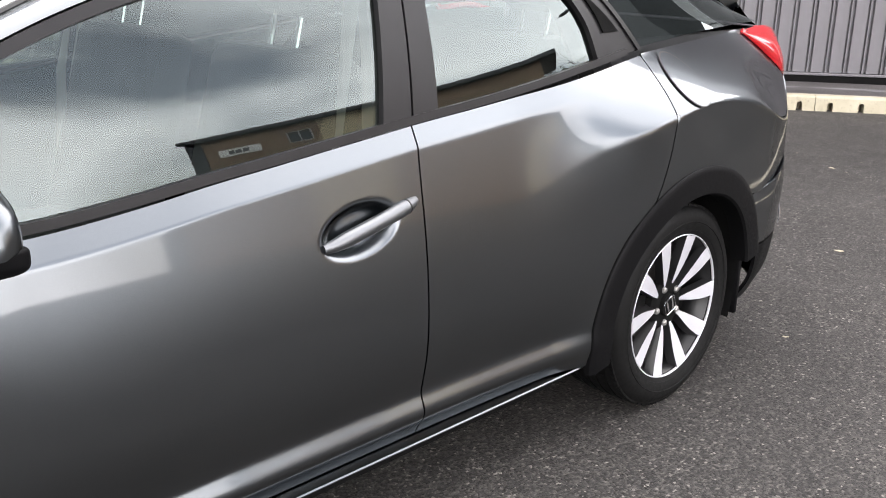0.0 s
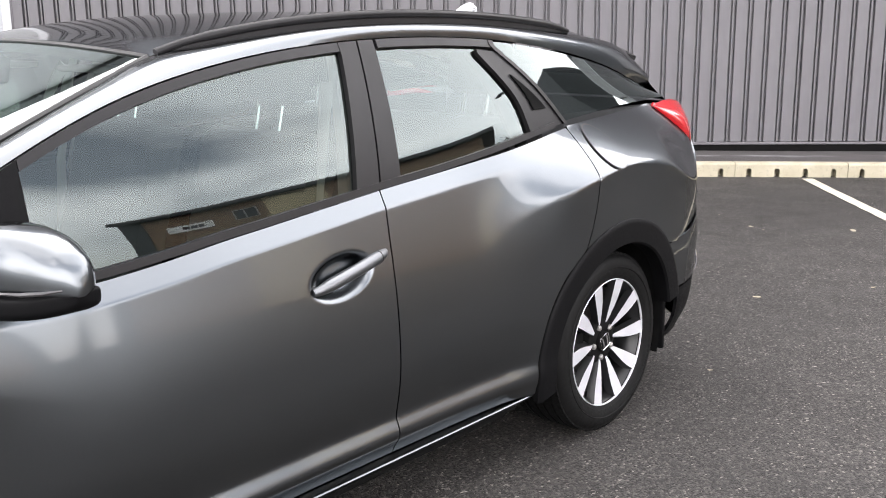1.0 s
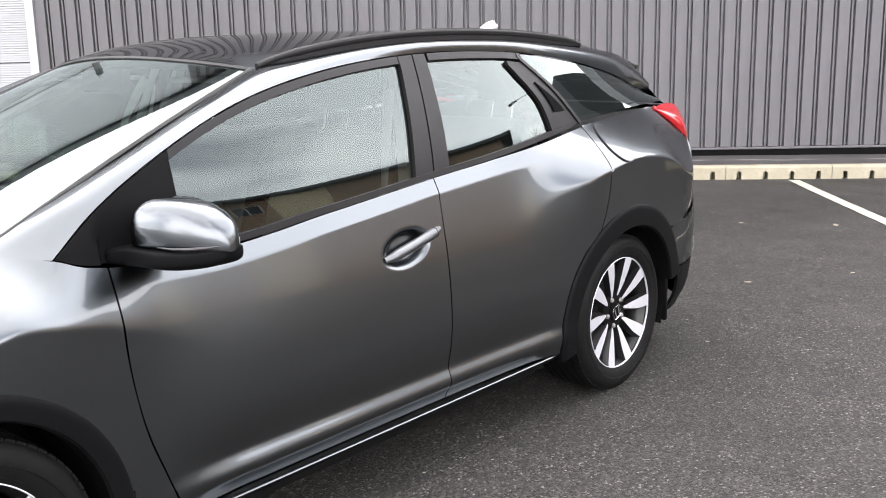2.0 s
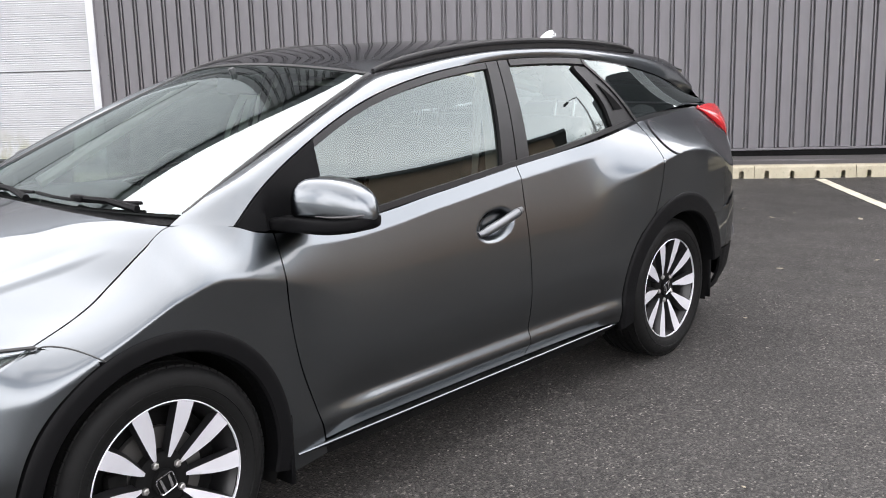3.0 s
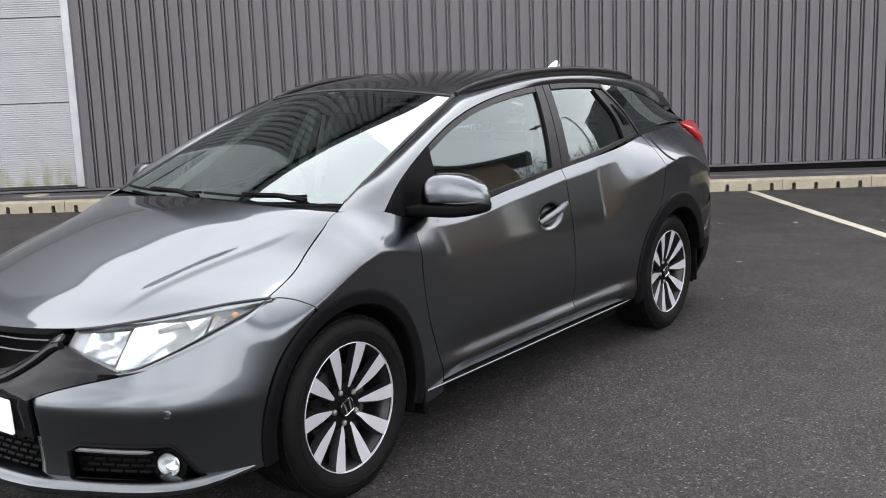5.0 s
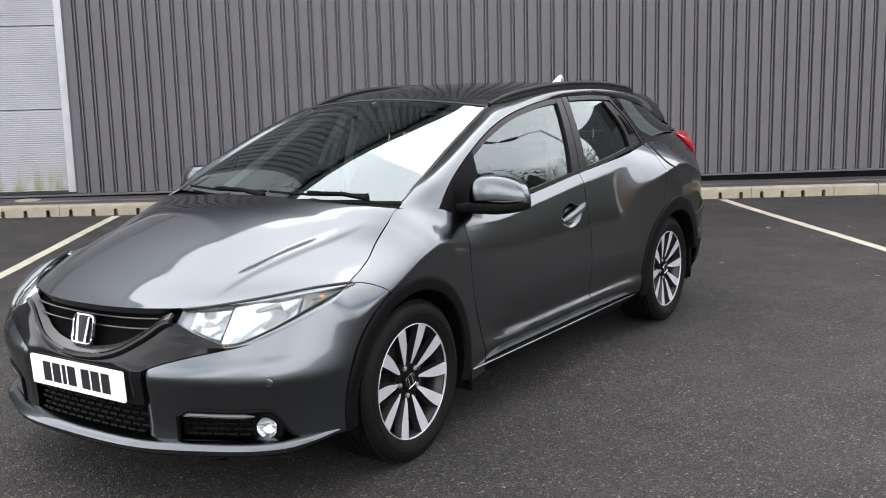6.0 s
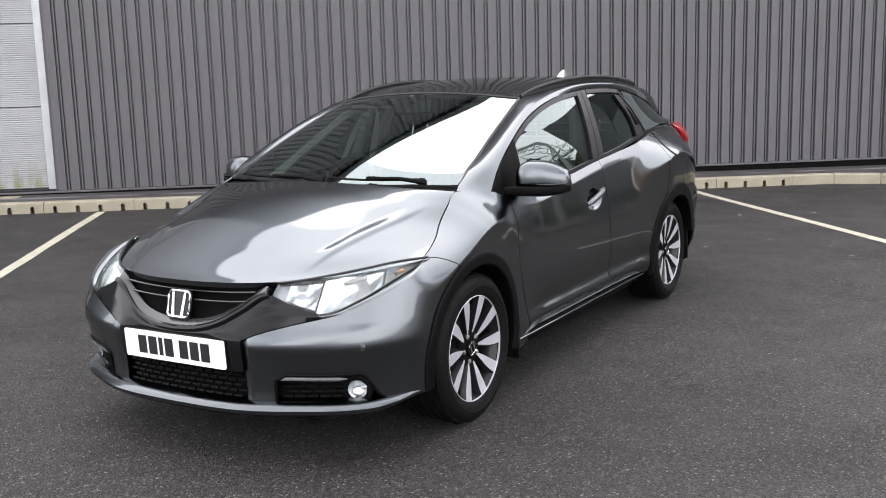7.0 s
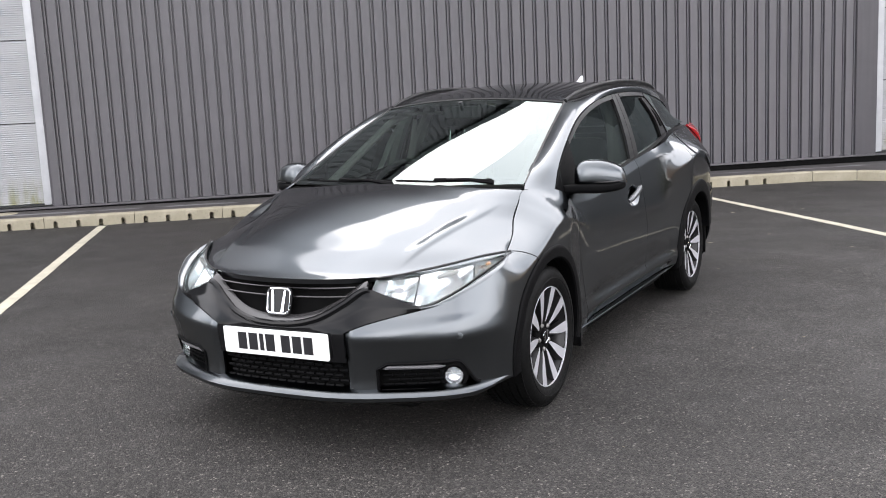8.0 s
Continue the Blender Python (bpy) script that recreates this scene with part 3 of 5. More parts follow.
def glass_x(y, z):
    """The flank of the cabin above the belt."""
    lo, hi = TOP(y), CANT_LOW(y)
    t = (z - lo) / max(hi[1] - lo, 0.02)
    x0 = TOP_X(y) - 0.034 if y > 0.43 else TOP_X(y) - 0.01
    t1 = min(max(t, 0), 1)
    return x0 + (hi[0] - x0) * t + (hi[1] - lo) ** 2 / 2.6 * t1 * (1 - t1)


PLAN = spl((0.0, 0.0, -0.872), (0.2, 0.26, -0.860), (0.4, 0.50, -0.800), (0.6, 0.715, -0.685), (0.75, 0.810, -0.550), (0.87, 0.850, -0.420), (1.0, 0.868, -0.200), (1.06, 0.871, -0.098))
NOSE_IN = spl((0.20, 0.035), (0.24, 0.018), (0.30, 0.018), (0.36, 0.014), (0.42, 0.008), (0.48, 0.003), (0.55, 0.030), (0.62, 0.060), (0.70, 0.075))
FLANK_IN = spl((0.20, 0.055), (0.235, 0.036), (0.27, 0.034), (0.31, 0.030), (0.37, 0.021), (0.43, 0.008), (0.470, 0.0), (0.52, 0.007), (0.58, 0.024), (0.62, 0.037), (0.66, 0.051), (0.70, 0.068), (0.74, 0.092))


def nose(s, z, out=0.0):
    """A place on the front bumper: s from the middle (0) to the arch (1), signed for the two sides."""
    k = abs(s)
    p = PLAN(k)
    q = PLAN(min(k + 0.01, 1.06)) - PLAN(max(k - 0.01, 0.0))
    if k < 0.01:
        q = np.array([1.0, 0.0])
    n = np.array([q[1], -q[0]]) / np.linalg.norm(q)
    up = smooth(0.48, 0.56, z)
    w = smooth(0.22 + 0.12 * up, 0.46 + 0.30 * up, k)
    shift = NOSE_IN(z) * (1 - w) + FLANK_IN(z) * w * (1 - 0.55 * smooth(0.60, 0.90, k))
    p = p + n * (out - shift)
    e = smooth(0.82, 0.99, k)                      # runs into the wing behind it
    p[0] += (side_x(p[1], z) + out - p[0]) * e
    return np.array([math.copysign(1, s) * p[0], p[1], z])


def s_of_y(y):
    return 0.87 + (y + 0.42) / 0.22 * 0.13


def flank_patch(yf, yr, zl, zu, n, m, out=0.0, dent=None):
    def fn(a, b):
        y = 0.5 * (yf(0.6) + yr(0.6))
        for _ in range(6):
            z = zl(y) + (zu(y) - zl(y)) * b
            y = yf(z) + (yr(z) - yf(z)) * a
        x = side_x(y, z) + out
        if dent:
            x -= dent(y, z)
        return (x, y, z)
    return patch(fn, n, m)


def cabin_patch(yf, yr, zl, zu, n, m, out=0.0):
    def fn(a, b):
        z = 1.1
        for _ in range(6):
            y = yf(z) + (yr(z) - yf(z)) * a
            z = zl(y) + (zu(y) - zl(y)) * b
        return (glass_x(y, z) + out, y, z)
    return patch(fn, n, m)


OUT, UPW, FRONT = (1, 0, 0.25), (0, 0, 1), (0, -1, 0.2)


def both_sides(name, P, material, hint=OUT, depth=0.012, label=""):
    a = part(name, sheet(P, hint, depth), material, CAR, label)
    b = part(name, sheet(mirrored(P), (-hint[0], hint[1], hint[2]), depth), material, CAR, label)
    return a, b


# doors
FRONT_GAP = spl((0.22, 0.560), (0.25, 0.550), (0.35, 0.514), (0.5, 0.460), (0.65, 0.430), (0.8, 0.421), (0.95, 0.423))
MID_GAP = spl((0.22, 1.555), (0.55, 1.562), (0.85, 1.568), (1.0, 1.575))
REAR_GAP = spl((0.66, 2.345), (0.70, 2.372), (0.80, 2.410), (0.92, 2.431), (1.06, 2.444), (1.12, 2.449))


def rear_door_edge(z):
    if z > 0.70:
        return REAR_GAP(z)
    r = 0.440
    if z > HUB_Z + 0.02:
        arch = WHEELBASE - math.sqrt(max(r * r - (z - HUB_Z) ** 2, 0.0))
        return arch + (REAR_GAP(z) - arch) * smooth(0.62, 0.70, z) if z > 0.62 else arch
    return WHEELBASE - r


def handle_dent(y, z):
    """The scooped hollow behind the door handle."""
    a, b = (y - 1.388) / 0.108, (z - 0.780 - 0.10 * (y - 1.388)) / 0.056
    d = a * a + b * b
    return 0.022 * (1 - smooth(0.22, 1.08, d))


G = 0.0022
front_doors = both_sides("front_door", flank_patch(lambda z: FRONT_GAP(z) + G, lambda z: MID_GAP(z) - G, lambda y: 0.2568, lambda y: TOP(y) - 0.002, 230, 140, dent=handle_dent), PAINT)
rear_doors = both_sides("rear_door", flank_patch(lambda z: MID_GAP(z) + G, lambda z: rear_door_edge(z) - G, lambda y: 0.2568, lambda y: TOP(y) - 0.002, 96, 80), PAINT)


def loop_patch(low, high, n, m, out=0.0):
    """A flank panel between two edges, each a curve of (y, z) over 0..1."""
    def fn(a, b):
        l, h = low(a), high(a)
        y, z = l[0] + (h[0] - l[0]) * b, l[1] + (h[1] - l[1]) * b
        return (side_x(y, z) + out, y, z)
    return patch(fn, n, m)


def arc(cy, r, a0, a1):
    def at(t):
        a = radians(a0 + (a1 - a0) * t)
        return np.array([cy + r * math.cos(a), HUB_Z + r * math.sin(a)])
    return at


def fender_low(a):
    if a < 0.8:
        return arc(0.0, R_FRONT, 113, -2)(a / 0.8)
    return np.array([0.4077 + 0.02 * (a - 0.8), 0.298 - (a - 0.8) / 0.2 * 0.10])


FENDER_Y = spl((0.0, -0.285), (0.12, -0.10), (0.2, -0.018), (0.3, 0.09), (0.36, 0.165), (0.44, 0.29), (0.52, 0.419))
FENDER_BACK = spl((0.52, 0.419, 0.9002), (0.62, 0.4180, 0.815), (0.72, 0.4245, 0.68), (0.82, 0.4575, 0.50), (0.92, 0.5115, 0.35), (1.0, 0.560, 0.205))


def FENDER_HIGH(a):
    if a < 0.52:
        y = FENDER_Y(a)
        return np.array([y, TOP(y) - 0.0012])
    return FENDER_BACK(a)


both_sides("front_fender", loop_patch(fender_low, FENDER_HIGH, 130, 50), PAINT)
BUMPER_GAP = spl((0.0, -0.290, 0.7375), (0.25, -0.258, 0.7385), (0.55, -0.216, 0.7270), (1.0, -0.158, 0.690))
for sd in (1, -1):
    bm = bmesh.new()
    add_tube(bm, [(sd * (side_x(y, z) + 0.0004), y, z) for y, z in (BUMPER_GAP(i / 24) for i in range(25))], 0.0020, 6)
    part("bumper_gap", bm, SEAL, CAR)

QUARTER_TOP = spl((0.18, 2.4462, 1.060), (0.28, 2.65, 1.070), (0.45, 2.98, 1.084), (0.54, 3.095, 1.084), (0.66, 3.285, 0.966), (0.72, 3.385, 0.918),
                  (0.80, 3.43, 0.80), (0.86, 3.42, 0.705), (0.93, 3.20, 0.655), (1.0, 3.00, 0.606))


def QUARTER_HIGH(a):
    if a < 0.18:
        z = 0.695 + 0.365 * a / 0.18
        return np.array([REAR_GAP(z) + 0.0022, z])
    return QUARTER_TOP(a)


def quarter_low(a):
    return arc(WHEELBASE, R_REAR, 121, 45)(a)


both_sides("rear_quarter_panel", loop_patch(quarter_low, QUARTER_HIGH, 160, 70), PAINT)

# painted roof side from the screen pillar to the tail
def cant(a, b):
    y = CANT_Y(a)
    lo = np.array([CANT_LOW(y)[0], y, CANT_LOW(y)[1]])
    hi = CANT_UP(a)
    p = lo + (hi - lo) * b
    k = math.sin(math.pi * b)
    return p + np.array([0.016, -0.010 * (1 - smooth(0.3, 0.6, a)), 0.012]) * k * smooth(0.0, 0.12, a)


both_sides("roof_side", patch(cant, 110, 18), PAINT, (1, -0.2, 0.6), 0.006)

# roof skin
def roof_at(a, b):
    u = 2 * a - 1
    y0 = 0.976 + 0.084 * u * u
    y = y0 + (3.33 - y0) * b
    e = ROOF_EDGE(max(y, 1.06))
    z = ROOF_Z(y) + (e[1] - ROOF_Z(y)) * abs(u) ** 2.6
    return (u * (e[0] - 0.002), y, z)


part("roof", sheet(patch(roof_at, 70, 90), UPW, 0.02), PAINT, CAR)
part("headlining", sheet(patch(lambda a, b: np.array(roof_at(a, b * 0.93 + 0.02)) * [0.985, 1, 1] - [0, 0, 0.028], 24, 24), (0, 0, -1), 0.0), LINING, CAR)

# bonnet
BON_Y = spl((0.0, -0.333), (0.35, -0.135), (0.62, -0.018), (0.84, 0.085), (1.0, 0.165))


def BON_SIDE(v):
    y = BON_Y(v)
    return np.array([TOP_X(y) - 0.0010, y, TOP(y) + 0.0006])


BON_MID = spl((0.0, -0.815, 0.694), (0.06, -0.768, 0.710), (0.25, -0.605, 0.780), (0.5, -0.385, 0.875), (0.75, -0.170, 0.947), (1.0, 0.035, 0.987))


def bonnet_at(a, b):
    u = 2 * a - 1
    k = abs(u)
    s, c = BON_SIDE(b), BON_MID(b)
    lip = 1 - smooth(0.0, 0.3, b)
    y = c[0] + (s[1] - c[0]) * k ** (2.9 - 0.5 * lip)
    z = c[1] + (s[2] - c[1]) * k ** (1.65 + 0.65 * (1 - b) + 1.3 * lip)
    across = k * s[0] - (0.462 + 0.24 * (y + 0.6))          # the pressed crease
    z += 0.0075 * smooth(-0.060, 0.0, across) * (1 - smooth(0.0, 0.016, across)) * smooth(-0.66, -0.45, y) * (1 - smooth(-0.12, 0.04, y))
    return (u * s[0], y, z)


part("bonnet", sheet(patch(bonnet_at, 261, 80), UPW, 0.022), PAINT, CAR)

# windscreen, its dark border and the scuttle
def screen_at(a, b):
    u = 2 * a - 1
    lo = np.array([0.652 * u, 0.112 + 0.115 * u * u, 0.969 - 0.002 * u * u])
    hi = np.array([0.540 * u, 0.978 + 0.083 * u * u, 1.354 - 0.038 * u * u])
    p = lo + (hi - lo) * b
    return p + np.array([0, -0.004, 0.0095]) * math.sin(math.pi * b) * (1 - 0.2 * u * u)


ws = part("windscreen", sheet(patch(screen_at, 61, 40), (0, -1, 1), 0.0), SCREEN, CAR, "laminated windscreen with a green tint")
ws.visible_shadow = False
for name, a0, a1, b0, b1 in (("screen_border", 0.0, 0.035, 0.0, 1.0), ("screen_border", 0.965, 1.0, 0.0, 1.0), ("screen_border", 0.035, 0.965, 0.945, 1.0), ("screen_border", 0.035, 0.965, 0.0, 0.05)):
    part(name, sheet(patch(lambda a, b: screen_at(a0 + (a1 - a0) * a, b0 + (b1 - b0) * b) + np.array([0, 0.002, -0.004]), 24, 24), (0, -1, 1), 0.0), SATIN_BLACK, CAR)
part("scuttle", sheet(patch(lambda a, b: np.array([0.655 * (2 * a - 1), 0.030 + 0.14 * (2 * a - 1) ** 2 + 0.08 * b, 0.958 - 0.011 * (2 * a - 1) ** 2 + 0.006 * b]), 40, 4), UPW, 0.02), BLACK_TRIM, CAR)


def build_wiper(x0, x1, pivot):
    bm = bmesh.new()
    n = 12
    pts = [Vector(screen_at((x0 + (x1 - x0) * i / n) / 1.30 + 0.5, 0.030 - 0.012 * math.sin(math.pi * i / n))) + Vector((0, -0.010, 0.012)) for i in range(n + 1)]
    add_tube(bm, pts, 0.0055, 6)
    mid = pts[n // 2]
    base = Vector(screen_at(pivot / 1.30 + 0.5, 0.0)) + Vector((0, -0.02, 0.012))
    add_tube(bm, [base, base.lerp(mid, 0.5) + Vector((0, 0, 0.012)), mid + Vector((0, -0.004, 0.008))], [0.012, 0.009, 0.007], 6)
    add_box(bm, mid - Vector((0.03, 0.012, 0.004)), mid + Vector((0.03, 0.010, 0.016)), 0.004)
    part("wiper", bm, BLACK_TRIM, CAR)


for u in (0.0, 1.0):
    bm = bmesh.new()
    add_tube(bm, [Vector(screen_at(u, k / 30)) + Vector((0, 0, 0.001)) for k in range(31)], 0.0065, 6)
    part("screen_seal", bm, SEAL, CAR)
bm = bmesh.new()
add_tube(bm, [Vector(screen_at(k / 40, 1.0)) + Vector((0, 0, 0.001)) for k in range(41)], 0.0065, 6)
part("screen_seal", bm, SEAL, CAR)
build_wiper(0.02, 0.50, 0.52)
build_wiper(-0.56, 0.0, 0.02)

# cabin sides: glass, frames, pillars
def low_edge(y):
    return TOP(y) + 0.015


def high_edge(y):
    return CANT_LOW(y)[1] - 0.025


FG_REAR = spl((0.97, 1.492), (1.31, 1.560))
RG_FRONT = spl((0.98, 1.655), (1.32, 1.686))
RG_REAR = spl((1.05, 2.275), (1.16, 2.235), (1.30, 2.105))
QW_FRONT = spl((1.05, 2.515), (1.20, 2.360), (1.32, 2.195))
PIL_GAP = spl((0.98, 1.577), (1.34, 1.628))

front_glass = both_sides("front_window", cabin_patch(lambda z: 0.655, FG_REAR, low_edge, high_edge, 60, 30, -0.006), GLASS, OUT, 0.0)
rear_glass = both_sides("rear_window", cabin_patch(RG_FRONT, RG_REAR, low_edge, high_edge, 40, 26, -0.006), GLASS, OUT, 0.0)


def quarter_high(y):
    return min(CANT_LOW(y)[1] - 0.006, 1.34)


quarter_glass = both_sides("quarter_window", cabin_patch(QW_FRONT, lambda z: 3.475, lambda y: TOP(y) + 0.008, quarter_high, 60, 24, -0.004), PRIVACY, OUT, 0.0)
for g in (*front_glass, *rear_glass, *quarter_glass):
    g.visible_shadow = False
both_sides("belt_strip", cabin_patch(lambda z: 0.655, lambda z: 2.42, lambda y: TOP(y) + 0.001, lambda y: TOP(y) + 0.019, 80, 5, 0.010), SATIN_BLACK, OUT, 0.02)
both_sides("mirror_sail", cabin_patch(lambda z: 0.312, lambda z: 0.653, lambda y: TOP(y) + 0.002, lambda y: CANT_LOW(y)[1] - 0.004, 24, 16, 0.006), BLACK_TRIM, OUT, 0.015)
both_sides("upper_frame", cabin_patch(lambda z: 0.655, lambda z: 1.598, high_edge, lambda y: CANT_LOW(y)[1] - 0.003, 60, 6, 0.006), SATIN_BLACK, OUT, 0.02)
both_sides("upper_frame", cabin_patch(lambda z: 1.70, lambda z: 2.20, high_edge, lambda y: CANT_LOW(y)[1] - 0.003, 40, 6, 0.006), SATIN_BLACK, OUT, 0.02)
both_sides("door_pillar", cabin_patch(FG_REAR, lambda z: PIL_GAP(z) - 0.003, lambda y: low_edge(y) + 0.001, lambda y: CANT_LOW(y)[1] - 0.003, 10, 24, 0.008), SATIN_BLACK, OUT, 0.02)
both_sides("door_pillar", cabin_patch(lambda z: PIL_GAP(z) + 0.003, RG_FRONT, lambda y: low_edge(y) + 0.001, lambda y: CANT_LOW(y)[1] - 0.003, 10, 24, 0.008), SATIN_BLACK, OUT, 0.02)
both_sides("rear_frame", cabin_patch(RG_REAR, lambda z: RG_REAR(z) + 0.034, lambda y: low_edge(y) + 0.001, lambda y: CANT_LOW(y)[1] - 0.034, 8, 24, 0.008), SATIN_BLACK, OUT, 0.02)
both_sides("handle_panel", cabin_patch(lambda z: RG_REAR(z) + 0.036, lambda z: QW_FRONT(z) - 0.020, lambda y: TOP(y) + 0.004, lambda y: CANT_LOW(y)[1] - 0.036, 10, 24, 0.002), SATIN_BLACK, OUT, 0.02)
both_sides("rear_door_handle", cabin_patch(lambda z: RG_REAR(z) + 0.062, lambda z: RG_REAR(z) + 0.064 + 0.62 * (1.235 - z), lambda y: 1.120, lambda y: 1.232, 8, 12, 0.008), DARK, OUT, 0.004, "hidden black rear door handle beside the window")
both_sides("quarter_frame", cabin_patch(lambda z: QW_FRONT(z) - 0.018, lambda z: QW_FRONT(z) + 0.004, lambda y: TOP(y) + 0.004, lambda y: CANT_LOW(y)[1] - 0.003, 6, 24, 0.008), SATIN_BLACK, OUT, 0.02)

# sills
def sill_at(a, b):
    y = 0.43 + (2.16 - 0.43) * a
    x, z = [(0.66, 0.192), (0.725, 0.194), (0.768, 0.202), (0.800, 0.217), (0.8265, 0.2385), (0.8362, 0.2470), (0.8340, 0.2503), (0.80, 0.2535)][round(b * 7)]
    return (x, y, z)


both_sides("sill", patch(lambda a, b: sill_at(a, (5 + 2 * b) / 7), 30, 3), PAINT, OUT, 0.0, "painted lip of the sill")
# the sill below its lip, its shade put in as black
both_sides("shaded_sill", patch(lambda a, b: sill_at(a, 5 * b / 7), 30, 6), BLACK_TRIM, OUT, 0.0)
both_sides("door_lining", flank_patch(lambda z: FRONT_GAP(z) - 0.05, lambda z: rear_door_edge(z) - 0.03, lambda y: 0.20, lambda y: TOP(y) - 0.02, 40, 20, -0.034), DARK, OUT, 0.0)

# wheel arch trims and liners
def build_arch(cy, r_out, a0, a1, front):
    def at(a, b):
        ang = radians(a0 + (a1 - a0) * a)
        rows = [(r_out, -0.012), (r_out - 0.001, 0.003), (r_out - 0.006, 0.007), (r_out - 0.020, 0.008), (R_IN + 0.006, 0.007), (R_IN, 0.0), (R_IN - 0.002, -0.05)]
        r, o = rows[round(b * 6)]
        y, z = cy + r * math.cos(ang), HUB_Z + r * math.sin(ang)
        yy, zz = cy + max(r, r_out - 0.03) * math.cos(ang), HUB_Z + max(r, r_out - 0.03) * math.sin(ang)
        if front and yy < -0.18:
            s = s_of_y(min(yy, -0.2))
            x = nose(min(s, 1.0), min(zz, 0.72))[0]
            x = x + (side_x(yy, zz) - x) * smooth(-0.30, -0.18, yy)
        else:
            x = side_x(min(yy, 3.05), zz)
        return (x + o, y, z)
    both_sides("arch_trim", patch(at, 60, 7), BLACK_TRIM, OUT, 0.0)

    def liner(a, b):
        ang = radians(-20 + 220 * a)
        r, x = [(R_IN + 0.004, 0.84), (R_IN + 0.006, 0.60), (R_IN, 0.55), (0.05, 0.545)][round(b * 3)]
        return (x, cy + r * math.cos(ang), max(HUB_Z + r * math.sin(ang), 0.14))
    both_sides("wheel_arch_liner", patch(liner, 40, 4), DARK, (1, 0, -0.3), 0.0)


build_arch(0.0, R_FRONT + 0.002, 190, -14, True)
build_arch(WHEELBASE, R_REAR + 0.006, 192, 12, False)

# underbody
bm = bmesh.new()
add_box(bm, (-0.54, -0.70, 0.16), (0.54, 3.45, 0.34), 0.03)
add_box(bm, (-0.76, 0.46, 0.165), (0.76, 2.14, 0.30), 0.02)
part("underbody", bm, DARK, CAR)
bm = bmesh.new()
add_box(bm, (-0.54, -0.66, 0.34), (0.54, 0.36, 0.66), 0.03)
part("engine_bay", bm, DARK, CAR)
bm = bmesh.new()
add_box(bm, (-0.60, 3.02, 0.34), (0.60, 3.42, 0.80), 0.03)
part("boot_floor", bm, DARK, CAR)
for x in (0.842, -0.842):
    bm = bmesh.new()
    add_box(bm, (x - 0.09, 2.958, 0.195), (x + 0.005, 2.976, 0.44), 0.006)
    part("mud_flap", bm, BLACK_TRIM, CAR)
    bm = bmesh.new()
    add_box(bm, (x - 0.09, 0.395, 0.165), (x + 0.0, 0.412, 0.38), 0.006)
    part("mud_flap", bm, BLACK_TRIM, CAR)

# front bumper wings with their lamp openings
WING_TOP = spl((0.25, 0.492), (0.30, 0.516), (0.40, 0.548), (0.50, 0.574), (0.58, 0.596), (0.68, 0.632), (0.78, 0.668), (0.88, 0.708), (0.935, 0.731), (0.955, 0.735), (1.02, 0.690), (1.06, 0.66))


def wing_end(z):
    return min(s_of_y(-math.sqrt(max(0.4125**2 - (z - HUB_Z) ** 2, 0.024))), 1.06)


def in_mouth(s, z):
    top = 0.368 - 0.10 * smooth(0.615, 0.715, s) - 0.02 * (1 - smooth(0.35, 0.39, s))
    return 0.350 < s < 0.715 and 0.256 < z < top


def wing_at(a, b, side=1):
    s, z = 0.25 + 0.75 * a, 0.4
    for _ in range(8):
        z = 0.250 + (WING_TOP(s) - 0.250) * b
        s = 0.25 + (wing_end(z) - 0.25) * a
    return s, z


